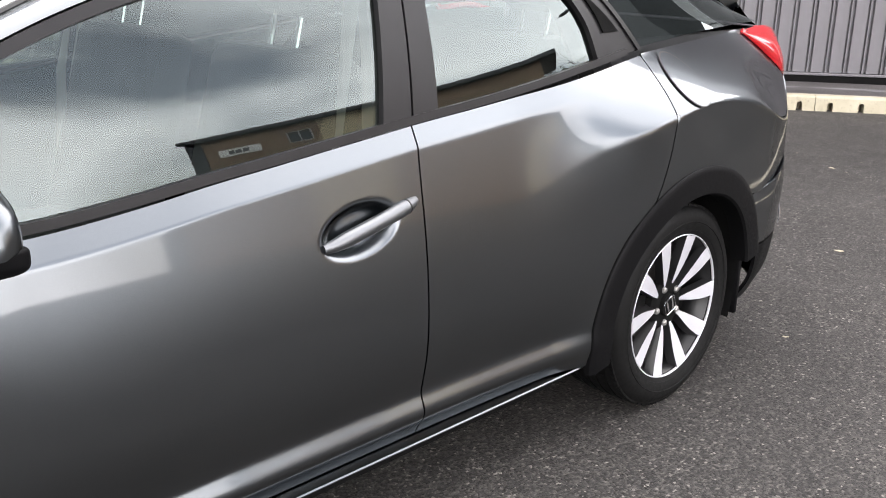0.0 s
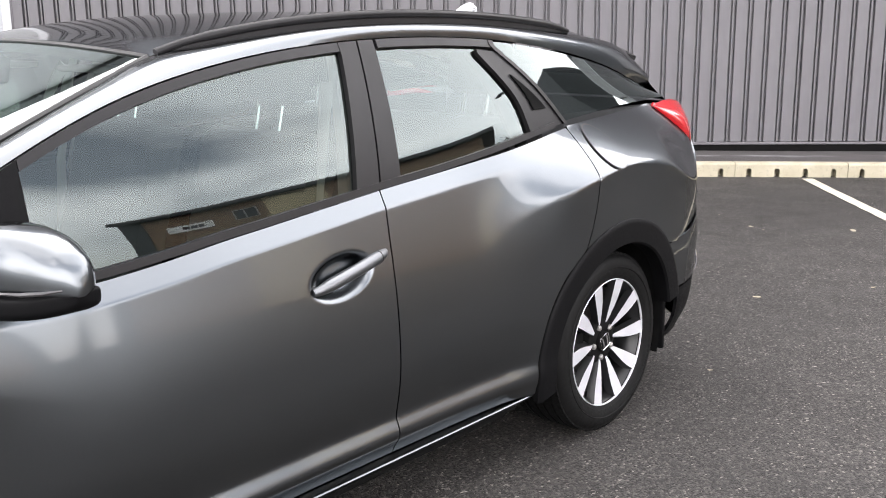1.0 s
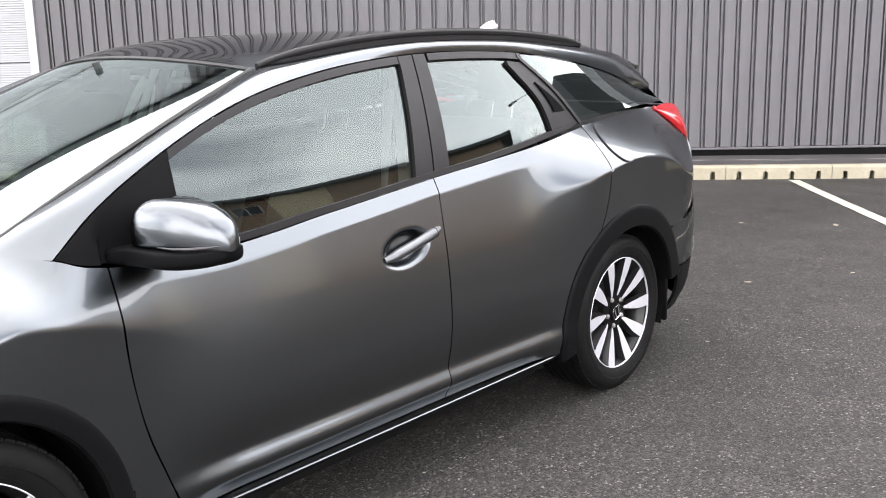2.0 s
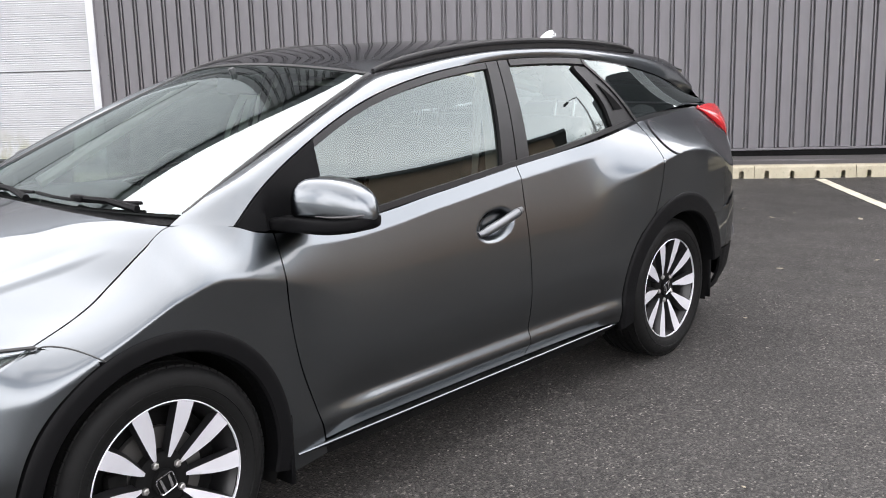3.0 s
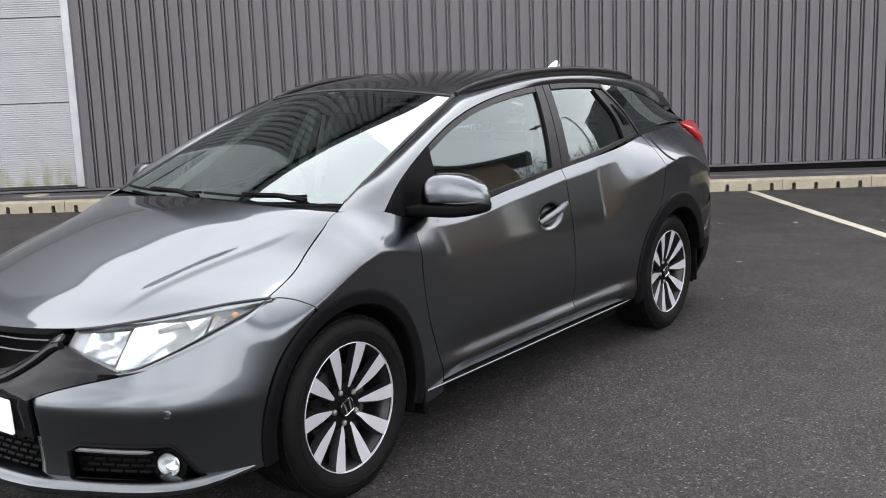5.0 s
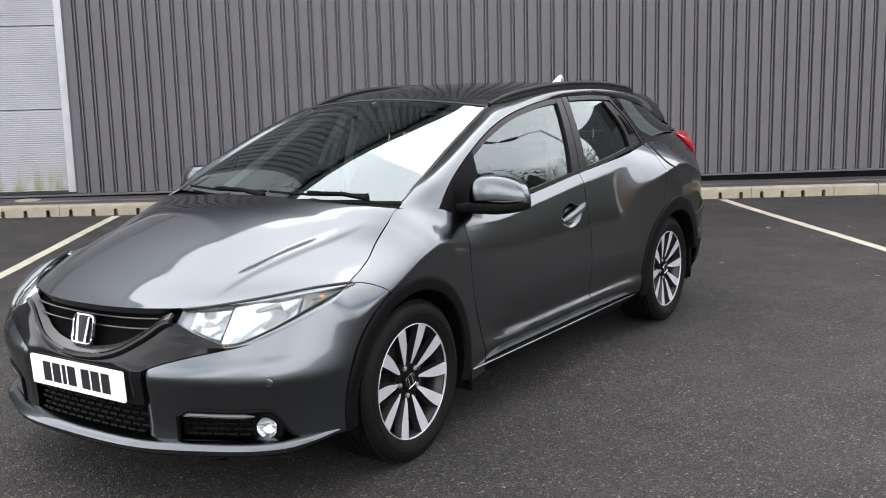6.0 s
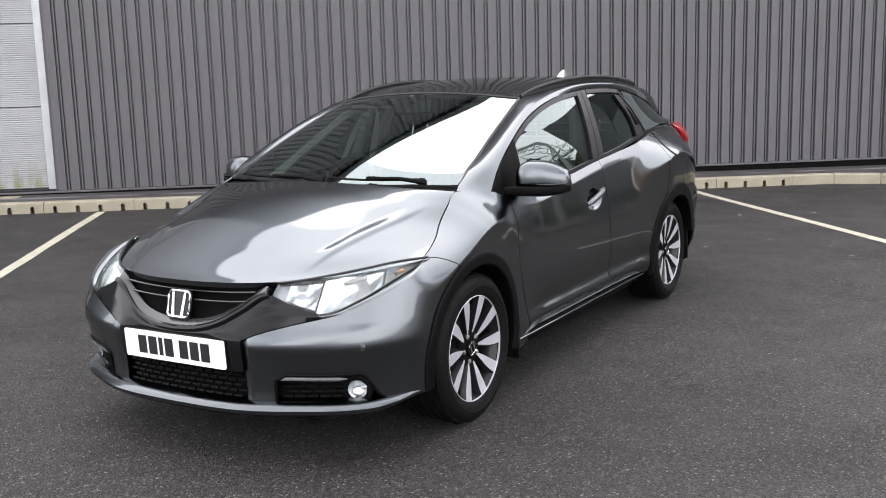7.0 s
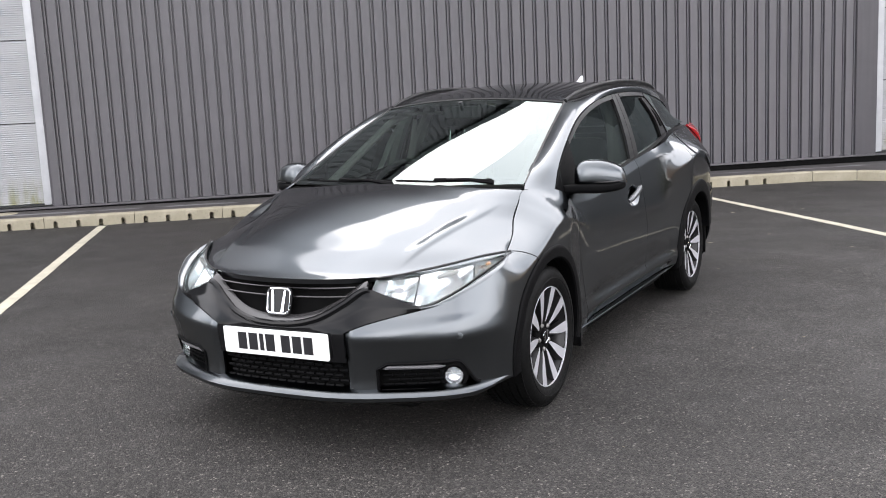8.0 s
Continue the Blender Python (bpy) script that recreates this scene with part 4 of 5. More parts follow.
def build_wing(side):
    n, m = 150, 96
    bm = bmesh.new()
    grid = [[wing_at(i / (n - 1), j / (m - 1)) for j in range(m)] for i in range(n)]
    P = np.array([[nose(s, z, -0.012 * (1 - smooth(0.25, 0.285, s)) ** 2) for s, z in row] for row in grid])
    P[:, :, 0] *= side
    V = add_sheet(bm, P, (side * 0.5, -1, 0.1), 0.012)
    for i in range(n - 1):
        for j in range(m - 1):
            s, z = (grid[i][j][0] + grid[i + 1][j + 1][0]) / 2, (grid[i][j][1] + grid[i + 1][j + 1][1]) / 2
            if in_mouth(s, z):
                f = bm.faces.get((V[i][j], V[i + 1][j], V[i + 1][j + 1], V[i][j + 1]))
                if f:
                    bm.faces.remove(f)
    part("front_bumper", bm, PAINT, CAR)
    # surround of the opening
    edge = []
    for k in range(41):
        s = 0.350 + (0.715 - 0.350) * k / 40
        edge.append((s, max(0.368 - 0.10 * smooth(0.615, 0.715, s) - 0.02 * (1 - smooth(0.35, 0.39, s)), 0.262)))
    ring = edge + [(0.715 - (0.715 - 0.350) * k / 30, 0.257) for k in range(31)]
    pts = [Vector(nose(s, z, 0.0)) * 1.0 for s, z in ring]
    bm = bmesh.new()
    add_tube(bm, [Vector((p.x * side, p.y, p.z)) for p in pts + pts[:1]], 0.0075, 6)
    surround = part("fog_lamp_surround", bm, BLACK_TRIM, CAR)
    Q = patch(lambda a, b: nose(0.340 + 0.395 * a, 0.250 + 0.125 * b, -0.050), 30, 8)
    Q[:, :, 0] *= side
    part("surround_back", sheet(Q, FRONT, 0.0), DARK, surround)
    for r in range(4):
        for c in range(5):
            s = 0.36 + 0.040 * c + 0.02 * (r % 2)
            bm = bmesh.new()
            p, q = nose(s, 0.274 + 0.019 * r, -0.032), nose(s + 0.034, 0.274 + 0.019 * r, -0.032)
            add_tube(bm, [(p[0] * side, p[1], p[2]), (q[0] * side, q[1], q[2])], 0.0055, 5)
            part("mesh_bar", bm, BLACK_TRIM, surround)
    bm = bmesh.new()
    add_tube(bm, [Vector((p[0] * side, p[1], p[2])) for p in [nose(0.358 + 0.217 * k / 14, 0.352 - 0.003 * (k / 14) ** 2, -0.004) for k in range(15)]], [0.004] + [0.0085] * 12 + [0.006, 0.002], 8)
    part("running_light", bm, DRL, CAR, "thin clear daytime running light strip")
    # fog lamp
    c = nose(0.612, 0.300, -0.022)
    d = Vector((side * 0.42, -0.9, 0.0)).normalized()
    m = Matrix.Translation((c[0] * side, c[1], c[2])) @ d.to_track_quat("Z", "Y").to_matrix().to_4x4()
    bm = bmesh.new()
    add_lathe(bm, [(0.036, 0.004), (0.034, 0.006), (0.032, 0.0), (0.026, -0.020), (0.002, -0.028)], 28, "z")
    bmesh.ops.transform(bm, matrix=m, verts=bm.verts)
    fog = part("fog_lamp", bm, LAMP_SILVER, CAR, "round front fog lamp")
    bm = bmesh.new()
    add_lathe(bm, [(0.034, 0.004), (0.026, 0.011), (0.014, 0.014), (0.001, 0.015)], 28, "z")
    bmesh.ops.transform(bm, matrix=m, verts=bm.verts)
    part("lens", bm, LENS, fog)
    bm = bmesh.new()
    add_lathe(bm, [(0.060, -0.03), (0.056, -0.002), (0.042, 0.003), (0.037, -0.02)], 28, "z")
    bmesh.ops.transform(bm, matrix=m, verts=bm.verts)
    part("bezel", bm, BLACK_TRIM, fog)
    # parking sensor
    c = nose(0.625, 0.469, 0.0)
    m = Matrix.Translation((c[0] * side, c[1], c[2])) @ Vector((side * 0.5, -0.86, 0.05)).normalized().to_track_quat("Z", "Y").to_matrix().to_4x4()
    bm = bmesh.new()
    add_lathe(bm, [(0.0135, -0.004), (0.0135, 0.0015), (0.011, 0.0025), (0.010, 0.0005), (0.001, 0.001)], 20, "z")
    bmesh.ops.transform(bm, matrix=m, verts=bm.verts)
    part("parking_sensor", bm, PAINT, CAR)


DRL = simple("running_light_strip", (0.09, 0.09, 0.095), 0.3, grain=900, bump=0.3)
LAMP_GREY = simple("lamp_housing", (0.28, 0.28, 0.29), 0.35, 0.6, bump=0.0)
LAMP_SILVER = simple("lamp_reflector", (0.72, 0.73, 0.74), 0.22, 0.85, grain=200, vary=0.05, bump=0.02)
build_wing(1)
build_wing(-1)


def lip_at(a, b):
    s = -0.88 + 1.76 * a
    o, z = [(-0.03, 0.268), (0.012, 0.2585), (0.033, 0.2475), (0.040, 0.236), (0.036, 0.221), (0.016, 0.206), (-0.05, 0.197)][round(b * 6)]
    e = 1 - smooth(0.64, 0.88, abs(s))
    z = 0.250 + (z - 0.250) * (0.25 + 0.75 * e)
    return nose(s, 0.24, o * e) * np.array([1, 1, 0]) + np.array([0, 0, z + 0.012 * (1 - math.cos(s * 2.2)) * 0.4])


part("front_lip", sheet(patch(lip_at, 120, 7), FRONT, 0.0), PAINT, CAR)

# black mask, grille, plate
MASK_TOP = spl((0.0, 0.516), (0.08, 0.523), (0.16, 0.550), (0.24, 0.602), (0.30, 0.648), (0.325, 0.655), (0.40, 0.624), (0.50, 0.586))


def mask_low(k):
    return WING_TOP(max(k, 0.25)) + 0.004 if k > 0.25 else 0.492


def mask_at(a, b):
    s = -0.5 + a
    z0, z1 = mask_low(abs(s)), MASK_TOP(abs(s))
    z = z0 + (z1 - z0) * b
    return nose(s, z, 0.006 * (1 - abs(2 * b - 1)))


part("front_mask", sheet(patch(mask_at, 90, 14), FRONT, 0.015), GLOSS_BLACK, CAR, "gloss black panel between the headlights")
part("plate_mount", sheet(patch(lambda a, b: nose(-0.246 + 0.492 * a, 0.372 + 0.121 * b, -0.002), 40, 6), FRONT, 0.02), GLOSS_BLACK, CAR)
rim = [Vector(nose(-0.325 + 0.65 * k / 60, MASK_TOP(abs(-0.325 + 0.65 * k / 60)), 0.004)) for k in range(61)]
bm = bmesh.new()
add_tube(bm, rim, 0.013, 8)
part("grille_rim", bm, GLOSS_BLACK, CAR)


def surround_at(a, b):
    s = -0.318 + 0.636 * a
    z = MASK_TOP(abs(s))
    return nose(s, min(z + 0.030 * b, 0.694), 0.010 * (1 - b) - 0.018 * b * b)


part("grille_surround", sheet(patch(surround_at, 80, 8), FRONT, 0.012), SMOKED, CAR, "smoked dark trim curving under the grille")
grille = part("grille", sheet(patch(lambda a, b: nose(-0.325 + 0.65 * a, MASK_TOP(abs(-0.325 + 0.65 * a)) + (0.70 - MASK_TOP(abs(-0.325 + 0.65 * a))) * b, -0.045), 50, 8), FRONT, 0.0), DARK, CAR, "black front grille with thin slats")
for z, k in ((0.652, 0.275), (0.618, 0.245)):
    bm = bmesh.new()
    add_tube(bm, [Vector(nose(-k + 2 * k * i / 30, z + 0.012 * (abs(-k + 2 * k * i / 30) / 0.3) ** 2, -0.012)) for i in range(31)], 0.0055, 6, flat=0.7)
    part("slat", bm, SMOKED, grille)
lower = part("lower_grille", sheet(patch(lambda a, b: nose(-0.245 + 0.49 * a, 0.250 + 0.125 * b, -0.055), 40, 6), FRONT, 0.0), DARK, CAR, "black lower grille with a honeycomb mesh")
for r in range(5):
    for c in range(13):
        bm = bmesh.new()
        s = -0.236 + 0.036 * c + (0.018 if r % 2 else 0.0)
        if s > 0.215:
            bm.free()
            continue
        p, q = nose(s, 0.268 + 0.021 * r, -0.028), nose(s + 0.028, 0.268 + 0.021 * r, -0.028)
        add_tube(bm, [p, q], 0.006, 5)
        part("mesh_bar", bm, BLACK_TRIM, lower)


def rounded(w, h, r, n=5):
    out = []
    for cx, cy, a0 in ((w - r, h - r, 0), (-w + r, h - r, 90), (-w + r, -h + r, 180), (w - r, -h + r, 270)):
        out += [(cx + r * math.cos(radians(a0 + 90 * k / n)), cy + r * math.sin(radians(a0 + 90 * k / n))) for k in range(n + 1)]
    return out


PLATE_POSE = pose(0, -0.868, 0.4365, 3, 0, 0)
bm = bmesh.new()
add_prism(bm, rounded(0.26, 0.0555, 0.008), -0.003, 0.003, "y")
bmesh.ops.transform(bm, matrix=PLATE_POSE, verts=bm.verts)
plate = part("number_plate", bm, PLATE, CAR, "white number plate with seven dark bars")
x = -0.186
for k in range(7):
    w = 0.044 if k != 2 else 0.020
    bm = bmesh.new()
    add_box(bm, (x, -0.0042, -0.036), (x + w, -0.0032, 0.036), 0.0)
    bmesh.ops.transform(bm, matrix=PLATE_POSE, verts=bm.verts)
    part("plate_bar", bm, INK, plate)
    x += w + (0.011 if k != 3 else 0.033)
for sx in (-0.235, 0.238):
    bm = bmesh.new()
    add_lathe(bm, [(0.0005, -0.006), (0.005, -0.0055), (0.006, -0.0025)], 10, "y", centre=(sx, 0, 0))
    bmesh.ops.transform(bm, matrix=PLATE_POSE, verts=bm.verts)
    part("plate_screw", bm, PLATE, plate)


def build_badge(parent, m, size, back):
    """A chrome rounded frame with two bars, on a dark ground."""
    k = size / 0.058
    bm = bmesh.new()
    add_prism(bm, [(a * k, b * k) for a, b in rounded(0.062, 0.056, 0.022)], -0.002, 0.004, "y")
    bmesh.ops.transform(bm, matrix=m, verts=bm.verts)
    badge = part("badge", bm, back, parent, "chrome maker's badge")
    ring = [(a * k, b * k) for a, b in rounded(0.055, 0.050, 0.020, 6)]
    bm = bmesh.new()
    add_tube(bm, [Vector((a, -0.004, b)) for a, b in ring + ring[:2]], 0.0048 * k, 6, caps=False)
    bmesh.ops.transform(bm, matrix=m, verts=bm.verts)
    part("badge_frame", bm, CHROME, badge)
    for sd in (-1, 1):
        bm = bmesh.new()
        add_prism(bm, [(sd * 0.016 * k, -0.044 * k), (sd * 0.029 * k, -0.044 * k), (sd * 0.036 * k, 0.044 * k), (sd * 0.026 * k, 0.044 * k)], -0.009, -0.002, "y", bevel=0.001)
        bmesh.ops.transform(bm, matrix=m, verts=bm.verts)
        part("badge_bar", bm, CHROME, badge)


build_badge(CAR, pose(0, -0.822, 0.600, -14, 0, 0), 0.058, GLOSS_BLACK)

# headlights
HL_LOW = spl((0.0, 0.395, -0.742, 0.648), (0.22, 0.505, -0.735, 0.606), (0.42, 0.600, -0.706, 0.584), (0.62, 0.690, -0.605, 0.627), (0.82, 0.757, -0.450, 0.688), (1.0, 0.797, -0.288, 0.736))
HL_HIGH = spl((0.0, 0.405, -0.715, 0.690), (0.22, 0.490, -0.662, 0.699), (0.42, 0.575, -0.583, 0.712), (0.62, 0.652, -0.490, 0.725), (0.82, 0.728, -0.385, 0.738), (1.0, 0.797, -0.286, 0.742))


def build_headlight(side):
    def at(a, b, deep=0.0):
        l, h = HL_LOW(a), HL_HIGH(a)
        p = l + (h - l) * b + np.array([0.4, -0.75, 0.35]) * (0.009 * math.sin(math.pi * b) * math.sin(math.pi * min(a * 1.2, 1)) - deep)
        return p * np.array([side, 1, 1])
    hint = (side * 0.5, -1, 0.4)
    lamp = part("headlight", sheet(patch(lambda a, b: at(a, b, 0.055 * math.sin(math.pi * a) ** 0.5), 40, 16), hint, 0.0), LAMP_GREY, CAR, "clear headlight with bright reflectors")
    lens = part("lens", sheet(patch(at, 50, 18), hint, 0.006), LENS, lamp)
    lens.visible_shadow = False
    for a0, a1, b0, b1 in ((0.11, 0.345, 0.14, 0.84), (0.36, 0.735, 0.07, 0.90), (0.75, 0.92, 0.14, 0.86)):
        def bowl(a, b):
            k = math.sin(math.pi * a) * math.sin(math.pi * b)
            return at(a0 + (a1 - a0) * a, b0 + (b1 - b0) * b, 0.014 + 0.034 * k)
        part("reflector", sheet(patch(bowl, 20, 14), hint, 0.004), LAMP_SILVER, lamp)
    bm = bmesh.new()
    bmesh.ops.create_uvsphere(bm, u_segments=16, v_segments=10, radius=0.012)
    bmesh.ops.transform(bm, matrix=Matrix.Translation(Vector(at(0.83, 0.55, 0.030))) @ Matrix.Diagonal((1.3, 1, 0.8, 1)), verts=bm.verts)
    part("bulb", bm, AMBER, lamp)
    bm = bmesh.new()
    add_box(bm, (-0.045, -0.004, -0.008), (0.045, 0.012, 0.008), 0.003)
    bmesh.ops.transform(bm, matrix=Matrix.Translation(Vector(at(0.56, 0.72, 0.018))) @ pose(0, 0, 0, 0, -14 * side, 35 * side), verts=bm.verts)
    part("shutter", bm, STEEL, lamp)


build_headlight(1)
build_headlight(-1)
for side in (1, -1):
    for curve, lift, r in ((HL_HIGH, 0.003, 0.0045), (HL_LOW, 0.0, 0.003)):
        bm = bmesh.new()
        add_tube(bm, [Vector(curve(k / 40)) * 1.0 + Vector((0.0, -0.004, lift)) for k in range(41)], r, 6)
        for v in bm.verts:
            v.co.x *= side
        bmesh.ops.recalc_face_normals(bm, faces=bm.faces)
        part("lamp_seal", bm, SEAL, CAR)

# painted shoulder of the bumper up to the lamps
SHOULDER = spl((0.36, 0.505), (0.42, 0.54), (0.62, 0.666), (0.82, 0.83), (1.0, 0.955))


def shoulder_at(a, b):
    a = 0.36 + 0.64 * a
    s = SHOULDER(a)
    low, high = nose(s, WING_TOP(s) - 0.001, 0.0), HL_LOW(a) + np.array([0.003, -0.003, -0.002])
    return low + (high - low) * b + np.array([0.3, -0.4, 0.8]) * 0.007 * math.sin(math.pi * b)


both_sides("bumper_shoulder", patch(shoulder_at, 60, 10), PAINT, (0.4, -0.6, 0.8), 0.0)

# door handles
def build_handle(y0, z0, y1, z1):
    for sd in (1, -1):
        n = 14
        pts, rs = [], []
        for i in range(n + 1):
            t = i / n
            y, z = y0 + (y1 - y0) * t, z0 + (z1 - z0) * t
            pts.append(Vector((sd * (side_x(y, z) - 0.004 + 0.009 * math.sin(math.pi * t) ** 0.4), y, z)))
            rs.append(0.0095 + 0.0060 * min(1.0, 5 * t, 8 * (1 - t)))
        bm = bmesh.new()
        add_tube(bm, pts, rs, 12, flat=1.1)
        grip = part("door_handle", bm, DULL_PAINT, front_doors[0 if sd > 0 else 1], "painted grip handle over a scooped hollow")
        bm = bmesh.new()
        add_tube(bm, [pts[12].lerp(pts[13], 0.30), pts[12].lerp(pts[13], 0.45)], rs[12] + 0.0004, 12, flat=1.1)
        part("handle_joint", bm, SEAL, grip)


build_handle(1.292, 0.757, 1.548, 0.813)

# fuel flap
def disc_patch(r0, out):
    def fn(a, b):
        t = 2 * math.pi * a
        y, z = 2.550 + r0 * b * math.cos(t) * 0.92, 0.992 + r0 * b * math.sin(t)
        return (side_x(y, z) + out, y, z)
    return patch(fn, 49, 12)


part("fuel_flap_gap", sheet(disc_patch(0.0690, 0.0055), OUT, 0.0), SEAL, CAR)
part("fuel_flap", sheet(disc_patch(0.0655, 0.0070), OUT, 0.0), PAINT, CAR)

# door mirrors
def build_mirror(side):
    top = new("door_mirror")
    top.parent = CAR
    top["label"] = "door mirror with a painted cap and black base"

    def body(rows, waist, e):
        """A housing lofted along x through (x, y mid, half depth, low z, high z), widest at its waist."""
        prof = spl(*[(i / (len(rows) - 1), *r) for i, r in enumerate(rows)])

        def at(a, b):
            x, y, d, z0, z1 = prof(b)
            th = 2 * math.pi * a
            c, s_ = math.cos(th), math.sin(th)
            zw = z0 + (z1 - z0) * waist
            return (side * x, y + d * math.copysign(abs(c) ** e, c), zw + ((z1 - zw) if s_ > 0 else (zw - z0)) * math.copysign(abs(s_) ** e, s_))
        bm = bmesh.new()
        add_sheet(bm, patch(at, 49, 26), (0, 0, 1), 0.0)
        bmesh.ops.remove_doubles(bm, verts=bm.verts, dist=1e-5)
        bmesh.ops.holes_fill(bm, edges=[e for e in bm.edges if e.is_boundary])
        bmesh.ops.recalc_face_normals(bm, faces=bm.faces)
        return bm
    cap = []
    for i in range(17):
        u = i / 16
        f = (1 - abs((u - 0.36) / (0.36 if u < 0.36 else 0.64)) ** (3.2 if u < 0.36 else 2.2)) ** 0.5
        cap.append((0.783 + 0.235 * u, 0.539 + 0.058 * u ** 1.6, 0.010 + 0.068 * f, 0.934, 0.954 + 0.097 * f))
    part("mirror_cap", body(cap, 0.22, 0.70), PAINT, top)
    part("mirror_base", body(((0.715, 0.462, 0.010, 0.905, 0.925), (0.745, 0.472, 0.034, 0.897, 0.934), (0.790, 0.500, 0.044, 0.893, 0.940), (0.84, 0.536, 0.071, 0.892, 0.944),
                              (0.910, 0.559, 0.0805, 0.891, 0.944), (0.968, 0.577, 0.0705, 0.897, 0.944), (1.000, 0.592, 0.050, 0.906, 0.944), (1.013, 0.598, 0.010, 0.922, 0.940)), 0.62, 0.50), BLACK_TRIM, top)
    R = patch(lambda a, b: (side * (0.815 + 0.165 * a), 0.616 + 0.012 * a, 0.93 + 0.07 * b), 6, 6)
    bm = bmesh.new()
    add_tube(bm, [(side * x, y, z) for x, y, z in ((0.900, 0.4835, 0.948), (0.94, 0.494, 0.9475), (0.975, 0.511, 0.948), (1.000, 0.535, 0.949), (1.012, 0.565, 0.950))], [0.001, 0.003, 0.004, 0.004, 0.002], 6)
    part("indicator", bm, SMOKED, top, "thin clear indicator strip")
    part("mirror_glass", sheet(R, (0, 1, 0), 0.003), CHROME, top)


build_mirror(1)
build_mirror(-1)

# roof rails and aerial
RAIL = spl((0.0, 1.085, 0.0), (0.04, 1.15, 0.018), (0.12, 1.30, 0.034), (0.3, 1.60, 0.040), (0.6, 2.10, 0.040), (0.85, 2.50, 0.034), (0.95, 2.66, 0.020), (1.0, 2.73, 0.002))
for sd in (1, -1):
    bm = bmesh.new()
    pts, rs = [], []
    for i in range(50):
        y, h = RAIL(i / 49)
        e = ROOF_EDGE(y)
        pts.append(Vector((sd * (e[0] - 0.004), y, e[1] + 0.5 * h + 0.006)))
        rs.append(0.0115 if 3 < i < 46 else 0.009)
    add_tube(bm, pts, rs, 10, flat=1.0)
    A = [bm.verts.new(p - Vector((0, 0, 0.006))) for p in pts]
    B = [bm.verts.new(Vector((p.x, p.y, ROOF_EDGE(p.y)[1] - 0.004))) for p in pts]
    for i in range(49):
        bm.faces.new((A[i], A[i + 1], B[i + 1], B[i]))
    part("roof_rail", bm, SATIN_BLACK, CAR, "black roof rail along the roof edge")
bm = bmesh.new()


def fin(a, b):
    y = 2.66 + 0.23 * a
    h = 0.076 * smooth(0.0, 0.85, a) * (1 - 0.25 * smooth(0.85, 1.0, a))
    w = 0.036 * math.sin(math.pi * (0.12 + 0.80 * a)) * (1 - b) ** 0.8 + 0.002
    return y + 0.02 * b * a, h * b, w


for sd in (1, -1):
    add_sheet(bm, patch(lambda a, b: (sd * fin(a, b)[2], fin(a, b)[0], ROOF_Z(2.8) - 0.012 + fin(a, b)[1]), 20, 10), (sd, 0, 0.2))
part("roof_aerial", bm, LAMP_SILVER, CAR, "pale shark-fin roof aerial")

# tail: lamp, rear bumper, tailgate
def tail_at(a, b):
    lo = spl((0.0, 3.095, 1.078), (0.55, 3.285, 0.960), (1.0, 3.400, 0.912))(a)
    hi = spl((0.0, 3.095, 1.084), (0.55, 3.27, 1.094), (1.0, 3.400, 1.066))(a)
    y, z = lo + (hi - lo) * b
    return (side_x(y, z) + 0.024 * math.sin(math.pi * b) ** 0.7 * math.sin(math.pi * min(1, 0.9 * a + 0.1)) + 0.002, y, z)


tails = both_sides("tail_light", patch(tail_at, 24, 12), RED_LENS, (1, 0.6, 0.2), 0.02, "red tail light lens wrapping the corner")
RB = spl((0.0, 0.878, 2.985), (0.12, 0.866, 3.10), (0.27, 0.820, 3.25), (0.42, 0.745, 3.38), (0.56, 0.635, 3.485), (0.75, 0.43, 3.57), (1.0, 0.0, 3.615))


def rear_at(a, b, z0, z1, tuck):
    s = 2 * a - 1
    k = 1 - abs(s)
    z = z0 + (z1 - z0) * b
    t = tuck(z)
    arch_y = WHEELBASE + math.sqrt(max(0.437**2 - (z - HUB_Z) ** 2, 0.0))
    p = RB(k) + np.array([0.0, (arch_y - 2.985) * (1 - smooth(0.0, 0.14, k))])
    return (math.copysign(1, s) * max(p[0] - t, 0) if abs(s) > 1e-6 else 0.0, p[1] - t * smooth(0.2, 0.7, 1 - abs(s)), z)


BUMP_TUCK = spl((0.22, 0.07), (0.30, 0.03), (0.40, 0.012), (0.50, 0.004), (0.60, 0.0), (0.70, 0.012))
seam = spl((0.0, 0.604), (0.3, 0.664), (0.5, 0.716), (1.0, 0.74))


def rear_bumper(a, b):
    k = 1 - abs(2 * a - 1)
    return rear_at(a, b, 0.43, seam(k), BUMP_TUCK)


part("rear_bumper", sheet(patch(rear_bumper, 121, 20), (0, 1, 0), 0.012), PAINT, CAR)
part("bumper_skirt", sheet(patch(lambda a, b: rear_at(a, b, 0.215, 0.422, BUMP_TUCK), 121, 14), (0, 1, 0), 0.012), BLACK_TRIM, CAR)
for sd in (1, -1):
    bm = bmesh.new()
    add_tube(bm, [Vector((sd * (RB(k)[0] + 0.001), RB(k)[1] + 0.003, z)) for k, z in ((0.22, 0.455), (0.30, 0.462), (0.38, 0.482), (0.46, 0.520), (0.52, 0.560))], [0.0015, 0.003, 0.0035, 0.0035, 0.002], 6)
    part("bumper_strip", bm, CHROME, CAR)
GATE = spl((0.70, 0.69, 3.50, 3.60), (0.90, 0.675, 3.47, 3.575), (1.06, 0.59, 3.43, 3.52), (1.10, 0.53, 3.435, 3.50), (1.18, 0.475, 3.40, 3.45), (1.27, 0.46, 3.30, 3.36), (1.30, 0.45, 3.26, 3.33))


